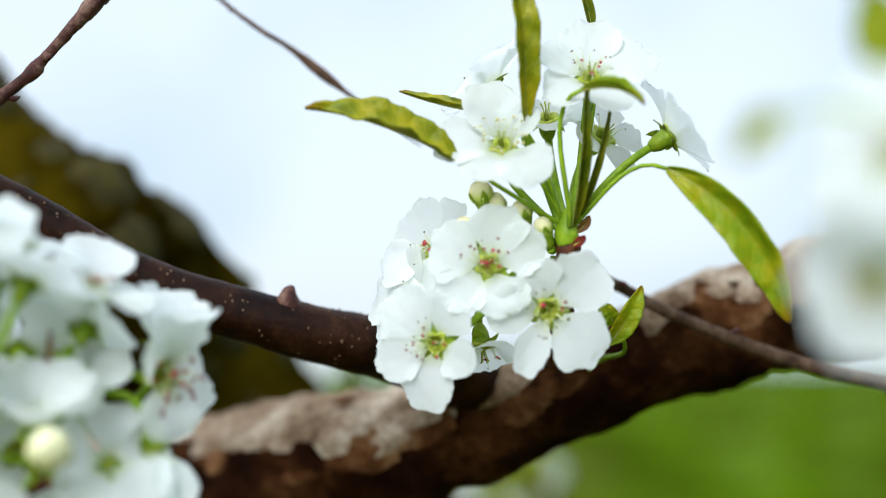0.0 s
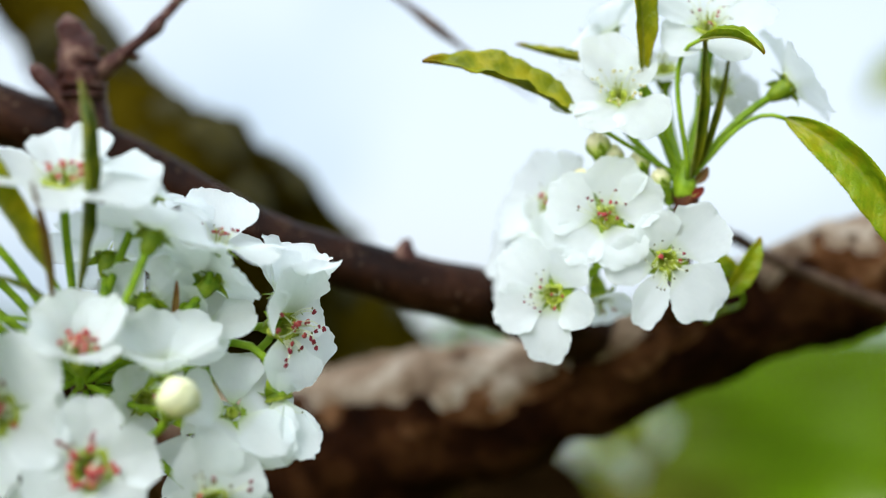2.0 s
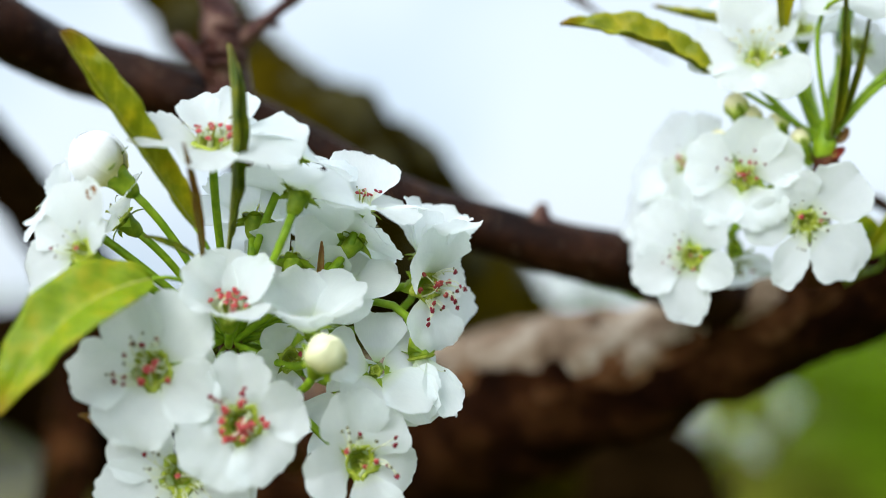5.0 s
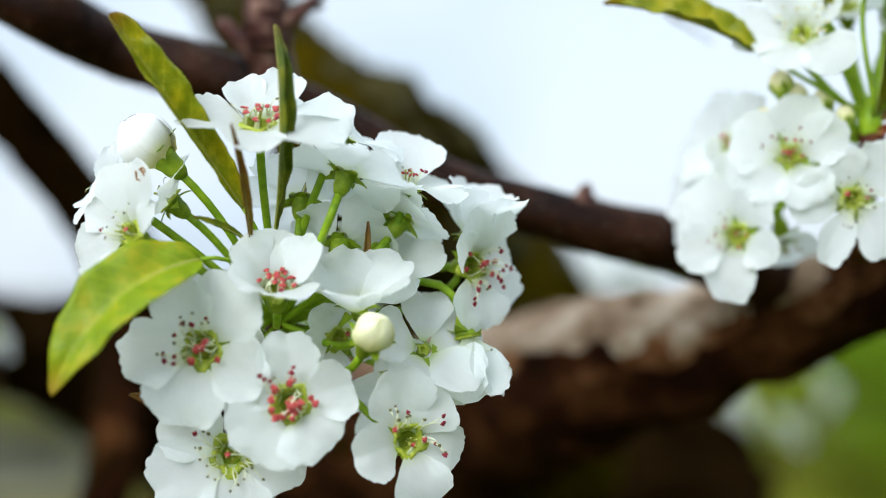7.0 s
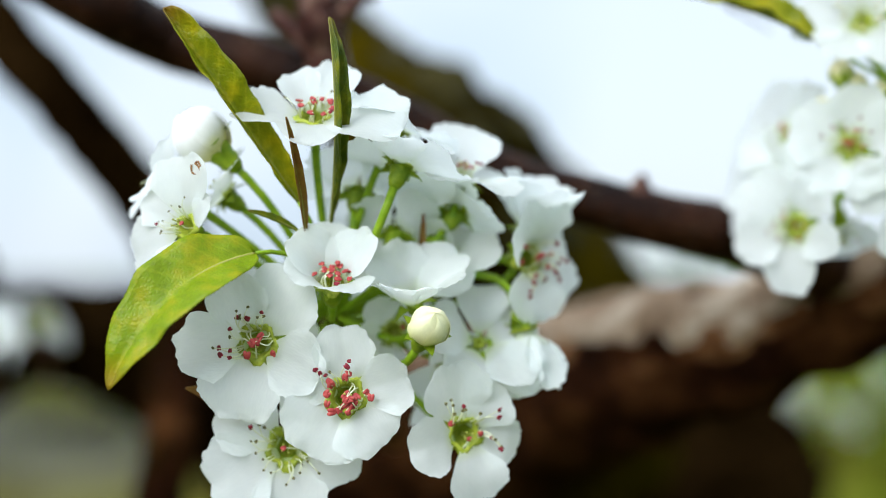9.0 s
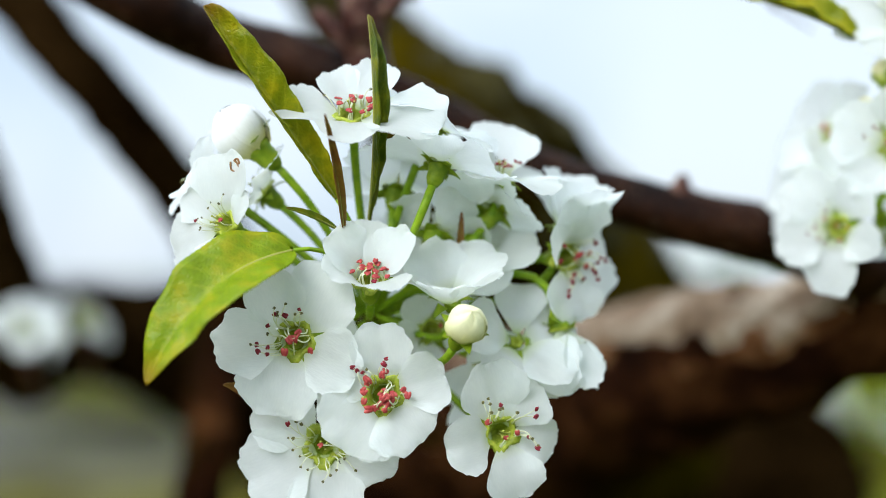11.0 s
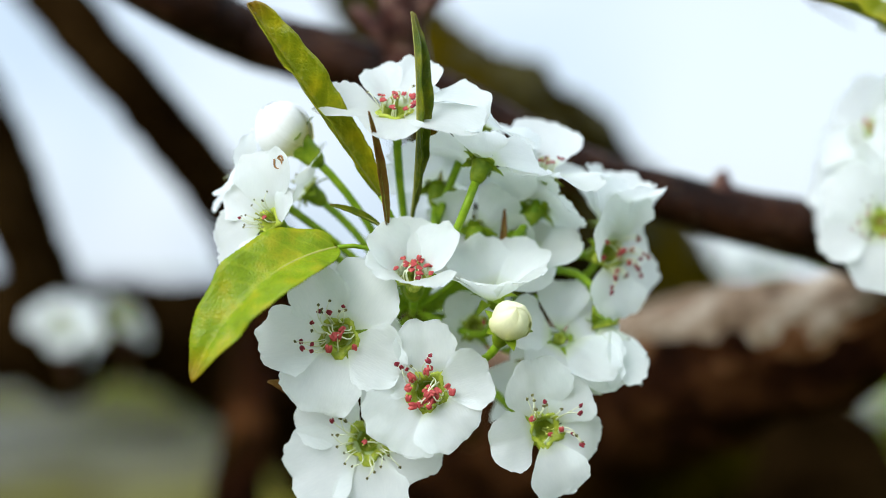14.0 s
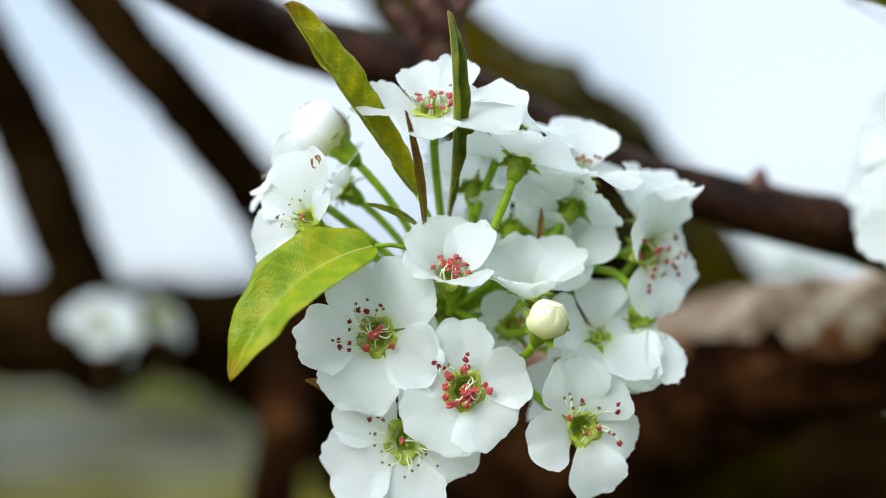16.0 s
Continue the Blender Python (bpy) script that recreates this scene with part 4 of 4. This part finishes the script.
for spot, way, rad in (((0.0100, 0.0154, 0.0020), (-0.25, 0.90, 0.3), 0.0031), ((0.0139, 0.0121, 0.0000), (-0.1, 0.85, 0.35), 0.0031), ((0.0214, 0.0105, 0.0010), (-0.2, 0.8, 0.3), 0.0028), ((0.0056, 0.0064, 0.0000), (-0.5, 0.7, 0.3), 0.0022), ((0.0270, 0.0061, 0.0030), (-0.3, 0.8, 0.4), 0.0024)):
    flower_bud(RIGHT, spot, way, rad, (0.0325, 0.0017, -0.0040), G, BUD_GREEN, "small green-white pear flower bud")
leaf(RIGHT, (0.0046, 0.0230, 0.0095), (-0.0374, 0.0374, 0.0140), 0.0138, (0.25, 0.80, 0.6), 40, (0, 0.0028, 0), LEAF_DARK, (0.0338, 0.0056, 0.0000))
leaf(RIGHT, (0.0222, 0.0344, 0.0060), (0.0180, 0.0819, 0.0100), 0.0095, (0.4, 0, 1), 44, (0.001, 0, 0.003), LEAF_DARK, (0.0338, 0.0056, 0.0000), "upright bronze-green leaf with a wavy edge", widest=0.5, blunt=0.6)
leaf(RIGHT, (0.0602, 0.0217, 0.0080), (0.0927, -0.0198, 0.0140), 0.0136, (-0.55, 0.1, 0.8), 40, (0.0045, 0.004, 0.003), LEAF, (0.0344, 0.0056, 0.0020), "drooping yellow-green leaf on a long arched stalk", widest=0.48, blunt=0.62)
leaf(RIGHT, (0.0125, 0.0375, 0.0020), (-0.0126, 0.0439, -0.0040), 0.0052, (0.1, 0.9, 0.4), 45, (0, -0.0008, 0), LEAF_DARK, (0.0338, 0.0056, 0.0000), "narrow folded bronze-green leaf")
leaf(RIGHT, (0.0416, 0.0605, -0.0060), (0.0362, 0.0795, -0.0060), 0.004, (0.2, 0, 1), 50, (0.0006, 0, 0), LEAF_FOLD, (0.0349, 0.0065, -0.0040), "narrow folded green leaf")
leaf(RIGHT, (0.0369, 0.0425, 0.0140), (0.0520, 0.0373, 0.0260), 0.0056, (0.1, 0.9, 0.5), 62, (0.001, 0.0022, 0.002), LEAF, (0.0344, 0.0057, 0.0040), "young leaf bent over at the top of its stalk")
leaf(RIGHT, (0.0354, 0.0060, 0.0040), (0.0380, 0.0443, 0.0120), 0.0056, (0.4, 0, 1), 60, (0.0006, 0, 0.002), LEAF_FOLD, None, "upright folded dark green leaf")
leaf(RIGHT, (0.0355, 0.0058, 0.0020), (0.0456, 0.0397, 0.0040), 0.0036, (0.4, 0, 1), 60, (0.001, 0, 0.001), LEAF_FOLD, None, "upright folded dark green leaf")
leaf(RIGHT, (0.0354, 0.0006, 0.0030), (0.0384, 0.0034, 0.0060), 0.0026, (0, 0.5, 1), 20, (0.0005, 0, 0.0005), SCALE_RED, None, "small dark red bud scale", "bud scale", "bud_scale", 0)
leaf(RIGHT, (0.0362, 0.0045, 0.0020), (0.0398, 0.0090, 0.0020), 0.0026, (0.2, 0.1, 1), 25, (0.0008, 0, 0), BRACT, None, "small bronze bud scale", "bud scale", "bud_scale", 0)
leaf(RIGHT, (0.0462, -0.0270, -0.0060), (0.0551, -0.0105, -0.0040), 0.0064, (0.2, 0, 1), 25, (0.001, 0, 0.001), LEAF, (0.0480, -0.0345, -0.0500), "small bright green leaf of a shoot on the limb")
leaf(RIGHT, (0.0480, -0.0214, -0.0060), (0.0432, -0.0149, -0.0040), 0.0052, (-0.2, 0.2, 1), 25, (0, 0, 0.001), LEAF, (0.0490, -0.0345, -0.0500), "small bright green leaf of a shoot on the limb")

# ---- the full blossom cluster nearest the lens ----
LEFT = pose(-0.12917, 0.39825, 1.44598, 91.182, 0.369, 14.846)
KNOT_L = (0.0026, -0.0170, -0.0260)
branch("fruiting_spur", [(tuple(LEFT @ Vector((0.0263, -0.0723, -0.2000))), 0.006), (tuple(LEFT @ Vector((0.0128, -0.0463, -0.1100))), 0.0048), (tuple(LEFT @ Vector((0.0053, -0.0273, -0.0500))), 0.0040), (tuple(LEFT @ Vector((0.0030, -0.0199, -0.0300))), 0.0042), (tuple(LEFT @ Vector((0.0026, -0.0161, -0.0250))), 0.0030)],
       KNOT, "red-brown fruiting spur holding the full blossom cluster", "spur", 14, 8, 0.16, 260, True)
G = "blossoms of the full cluster"
blossom(LEFT, (-0.0176, -0.0232, 0.0060), (-0.12, 0.06, 1), 0.0385, 0, 10, [(114, 14, 1.10, 0.92), (58, 12, 1.15), (186, 6, 1.15, 0.84), (252, 10, 1.12, 0.95), (332, 10, 1.05)], 9, 9, 9, 140, KNOT_L, G, core=1.35, small=1.0)
blossom(LEFT, (0.0057, -0.0377, 0.0090), (0.05, 0.08, 1), 0.0345, 0, 10, [(92, 10, 1.15), (18, 10, 1.08), (302, 10, 1.0, 1.1), (228, 10, 1.12, 1.12), (158, 4, 0.72)], 24, 1, 5, 90, KNOT_L, G, "white pear blossom crowded with rose-red anthers", core=1.35, small=1.0)
blossom(LEFT, (-0.0102, -0.0522, -0.0010), (-0.02, 0.1, 1), 0.043, 0, 8, [(146, 10, 1.0), (350, 8, 0.98), (204, 8, 1.12), (275, 8, 1.1), (60, 10, 0.9)], 1, 20, 2, None, KNOT_L, G, "white pear blossom with a green centre and spent stamens", core=1.45, small=0.95)
blossom(LEFT, (0.0373, -0.0485, 0.0020), (0.25, 0.0, 1), 0.036, 0, 12, [(104, 10, 1.15), (192, 22, 0.98), (286, 8, 1.1), (345, 8, 0.95), (55, 14, 1.0)], 3, 9, 5, 50, KNOT_L, G, core=1.25, small=0.95)
blossom(LEFT, (0.0021, -0.0078, 0.0040), (0.0, 0.74, 0.60), 0.0370, 0, 50, [(90, 50, 1.0), (150, 50, 1.0), (30, 50, 1.0), (218, 46, 0.9), (296, 44, 0.95)], 22, 0, 2, None, KNOT_L, G, "cup-shaped white pear blossom full of red anthers", core=1.2, small=1.0)
blossom(LEFT, (-0.0028, 0.0368, 0.0020), (-0.03, 0.80, 0.58), 0.0405, 0, 16, [(182, 8, 1.12, 0.8), (116, 32, 0.84, 0.85), (56, 30, 0.95, 0.95), (264, 14, 0.95), (335, 12, 1.30)], 16, 2, 1, None, KNOT_L, G, "white pear blossom held upright with red anthers", core=1.2, small=0.95)
blossom(LEFT, (0.0194, 0.0346, -0.0080), (0.4, 0.85, -0.05), 0.041, 20, 6, None, 0, 0, 0, None, KNOT_L, G, "white pear blossom seen from the side", True)
blossom(LEFT, (-0.0365, 0.0075, 0.0020), (-0.55, 0.25, 0.75), 0.036, 0, 18, [(80, 26, 1.1), (130, 14, 0.9), (195, 12, 1.05), (262, 20, 0.8), (20, 30, 0.7)], 1, 9, 1, 150, KNOT_L, G, "white pear blossom with spent stamens, turned aside")
blossom(LEFT, (-0.0432, 0.0189, -0.0140), (-0.75, 0.5, -0.1), 0.030, 30, 22, None, 2, 3, 0, None, KNOT_L, G)
blossom(LEFT, (-0.0273, 0.0166, -0.0150), (-0.75, 0.6, 0.1), 0.028, 30, 20, None, 0, 3, 0, None, KNOT_L, G)
blossom(LEFT, (0.0377, 0.0203, -0.0100), (0.16, 0.92, 0.16), 0.040, 10, 12, [(15, 8, 1.0), (80, 58, 1.1), (155, 8, 1.0), (235, 4, 0.9), (300, 2, 1.0)], 6, 2, 4, None, KNOT_L, G)
blossom(LEFT, (0.0205, 0.0231, 0.0020), (0.30, 0.80, -0.35), 0.038, 40, 8, None, 0, 6, 0, None, KNOT_L, G, "white pear blossom seen from below with its green calyx")
blossom(LEFT, (0.0569, -0.0011, -0.0170), (0.55, 0.0, 0.8), 0.036, 0, 18, [(95, 34, 1.15), (150, 42, 0.95), (20, 10, 0.8), (325, 6, 1.1), (270, 14, 1.1)], 9, 3, 11, 330, KNOT_L, G, core=1.2, small=1.05)
blossom(LEFT, (0.0550, -0.0205, -0.0120), (0.20, -0.96, 0.08), 0.043, 10, 74, None, 0, 2, 0, None, KNOT_L, G, "white pear blossom hanging down beneath its green calyx")
blossom(LEFT, (0.0427, -0.0246, -0.0090), (0.26, 0.46, 0.75), 0.038, 25, 16, None, 0, 0, 0, None, KNOT_L, G, "white pear blossom that has shed its stamens", True, core=0.4)
blossom(LEFT, (0.0236, -0.0127, 0.0010), (-0.05, 0.86, 0.42), 0.040, 40, 40, None, 0, 0, 0, None, KNOT_L, G, "cupped white pear blossom seen from the side", True, core=0.5)
blossom(LEFT, (0.0196, 0.0049, -0.0120), (0.10, 0.62, -0.55), 0.033, 12, 16, None, 0, 2, 0, None, KNOT_L, G, "white pear blossom seen from behind")
blossom(LEFT, (0.0086, 0.0169, -0.0160), (0.05, 0.75, -0.45), 0.036, 30, 14, None, 0, 2, 0, None, KNOT_L, G, "white pear blossom seen from behind")
blossom(LEFT, (0.0367, 0.0113, -0.0140), (0.4, 0.5, -0.3), 0.030, 50, 14, None, 1, 2, 0, None, KNOT_L, G)
blossom(LEFT, (0.0190, -0.0215, -0.0160), (0.25, -0.15, 0.8), 0.026, 50, 14, None, 1, 2, 0, None, KNOT_L, G)
for spot, way, turn in (((0.0321, 0.0110, -0.0160), (0.30, 0.78, -0.35), 20), ((-0.0152, -0.0160, -0.0220), (-0.4, 0.0, 0.8), 45)):
    blossom(LEFT, spot, way, 0.036, turn, 14, None, 0, 2, 0, None, KNOT_L, G, "white pear blossom deep inside the full cluster")
for spot, way, turn in (((0.0322, -0.0018, -0.0180), (0.05, 0.65, 0.60), 50), ((0.0351, -0.0323, -0.0240), (0.30, -0.50, 0.55), 30)):
    blossom(LEFT, spot, way, 0.039, turn, 20, None, 0, 0, 0, None, KNOT_L, G, "shaded white pear blossom that has shed its stamens", True, core=0.35)
flower_bud(LEFT, (-0.0341, 0.0333, -0.0080), (-0.72, 0.66, 0.05), 0.0070, KNOT_L, G, BUD_WHITE, "large white half-open pear flower bud")
flower_bud(LEFT, (0.0273, -0.0185, 0.0150), (0.25, 0.6, 0.7), 0.0051, (0.0154, -0.0320, -0.0200), G, None, "round cream pear flower bud with green sepals")
blossom(LEFT, (0.0575, 0.0063, -0.0190), (0.25, 0.93, 0.15), 0.040, 15, 66, None, 2, 2, 0, None, KNOT_L, G, "half-open white pear blossom cupped above its calyx")
leaf(LEFT, (-0.0071, 0.0147, 0.0000), (-0.0425, 0.0656, 0.0060), 0.0140, (0.50, 0.2, 0.85), 54, (-0.001, 0.0016, 0.002), LEAF_DARK, KNOT_L, "upright bronze-green leaf, half folded", widest=0.55, blunt=0.36)
leaf(LEFT, (0.0017, 0.0087, -0.0050), (0.0013, 0.0628, 0.0120), 0.0074, (0.8, 0, 0.6), 60, (0.0016, 0, 0.0085), LEAF_FOLD, KNOT_L, "upright narrow leaf folded along its rib", widest=0.62, blunt=0.5)
leaf(LEFT, (-0.0183, 0.0007, 0.0100), (-0.0547, -0.0339, 0.0220), 0.0212, (-0.35, 0.35, 0.85), 22, (-0.0030, 0.0062, 0.005), LEAF, KNOT_L, "broad bright yellow-green leaf with fine teeth", widest=0.38, blunt=0.68, crinkle=0.15)
leaf(LEFT, (-0.0051, 0.0062, 0.0030), (-0.0097, 0.0358, 0.0200), 0.0030, (0.5, 0, 1), 40, (0.0006, 0, 0), BRACT, KNOT_L, "narrow red-brown bract among the stalks", "bract", "bract", 0)
leaf(LEFT, (-0.0070, 0.0066, 0.0020), (-0.0203, 0.0120, 0.0060), 0.0024, (0, 0.6, 1), 40, (0, 0.0006, 0), LEAF_FOLD, KNOT_L, "narrow olive-green bract among the stalks", "bract", "bract", 0)
leaf(LEFT, (-0.0284, -0.0409, -0.0020), (-0.0372, -0.0356, 0.0020), 0.0034, (0, 0.6, 1), 30, (0, 0.0008, 0), BRACT, KNOT_L, "small brown-green bract below the blossoms", "bract", "bract", 0)
leaf(LEFT, (0.0263, -0.0014, -0.0080), (0.0272, 0.0114, -0.0080), 0.0022, (0.4, 0, 1), 40, (0, 0, 0), BRACT, KNOT_L, "narrow red-brown bract among the stalks", "bract", "bract", 0)

# a dry, curled stamen caught on a petal
DRY = plain_material("dry_brown", (0.16, 0.07, 0.02), (0.34, 0.19, 0.07), 900, 0.7)
curl = [Vector(p) for p in ((-0.0353, 0.0243, 0.0052), (-0.0351, 0.0223, 0.0050), (-0.0338, 0.0217, 0.0060), (-0.0328, 0.0224, 0.0070), (-0.0334, 0.0239, 0.0068), (-0.0342, 0.0245, 0.0058), (-0.0334, 0.0250, 0.0064), (-0.0326, 0.0237, 0.0076))]
bm = bmesh.new()
tube(bm, smooth_line([(p - curl[0], 0.00028) for p in curl], 5), 6, 0.2, 2000)
dry_stamen = part("dry_stamen", bm, DRY, m=LEFT @ Matrix.Translation(curl[0]))
tagged(dry_stamen, "dry brown curled stamen caught on a white petal", "stamen")


# ---- blossoms out of focus in front and behind ----
def loose_cluster(name_group, centre, reach, count, seed, depth=0.6, leaves=2, twig=True):
    """A spray of plain blossoms round a short twig."""
    rnd = random.Random(seed)
    here = LEFT.to_3x3().to_4x4()
    here.translation = centre
    if twig:
        twig_ob, twig_way = branch("thin_twig", [(tuple(here @ Vector((reach * 0.5, -reach * 2.6, -0.02))), 0.003), (tuple(here @ Vector((0.004, -reach * 1.0, 0))), 0.0024), (tuple(here @ Vector((0, 0, 0))), 0.0022)], BARK_TWIG, "brown twig behind a spray of blossoms", "twig", 10, 6, 0.1, 300, True)
        twig_buds(twig_ob, twig_way, 2, 0.0014, seed)
    for i in range(count):
        d = Vector((rnd.gauss(0, 1), rnd.gauss(0, 0.8), rnd.gauss(0, depth)))
        d = d.normalized() * reach * rnd.uniform(0.6, 1.0)
        face = Vector((d.x, d.y + reach * 0.2, d.z + reach * 0.4))
        blossom(here, tuple(d), tuple(face), rnd.uniform(0.030, 0.037), rnd.uniform(0, 72), 16, None, 3, 3, 1, None, (0, 0, 0), name_group, "white pear blossom of a neighbouring spray", True)
    for i in range(leaves):
        a = rnd.uniform(0, 6.28)
        b = Vector((math.cos(a) * reach * 0.5, math.sin(a) * reach * 0.5, 0))
        leaf(here, b, b * 2.6, 0.012, (0.2, 0.3, 1), 30, (0, 0.002, 0.002), LEAF, (0, 0, 0))


SPRAY = (0.1030, 0.2790, 1.4747)
loose_cluster("blossoms of the foreground spray", SPRAY, 0.029, 13, 3, 0.3, 2, False)
leaf(Matrix(), (0.0879, 0.2970, 1.5028), (0.0824, 0.2957, 1.5225), 0.012, (-0.3, -1, 0.1), 25, (0, 0, 0.001), LEAF, SPRAY, "blurred yellow-green leaf close to the lens")
leaf(Matrix(), (0.0593, 0.2677, 1.4921), (0.0508, 0.2682, 1.4845), 0.0058, (0.2, -1, 0.3), 25, (0, 0, 0.001), LEAF, SPRAY, "blurred yellow-green leaf close to the lens")
# spray added to whiten the gap where bright sky shows between branches
loose_cluster("blossoms of the shaded spray", (-0.0581, 0.9654, 1.4482), 0.022, 5, 17, 0.3, 0)
loose_cluster("blossoms of the shaded spray", (-0.3640, 0.6472, 1.4104), 0.009, 3, 4, 0.4, 2)
loose_cluster("blossoms of the shaded spray", (-0.3379, 0.6545, 1.4161), 0.008, 2, 14, 0.4, 1)
for spot, reach, count, seed in (((0.0320, 1.2600, 1.3440), 0.018, 3, 35), ((0.0500, 1.2629, 1.3240), 0.020, 2, 31), ((0.0800, 1.2644, 1.3577), 0.014, 2, 32)):
    loose_cluster("blossoms of the low spray", spot, reach, count, seed, 0.5, 2)
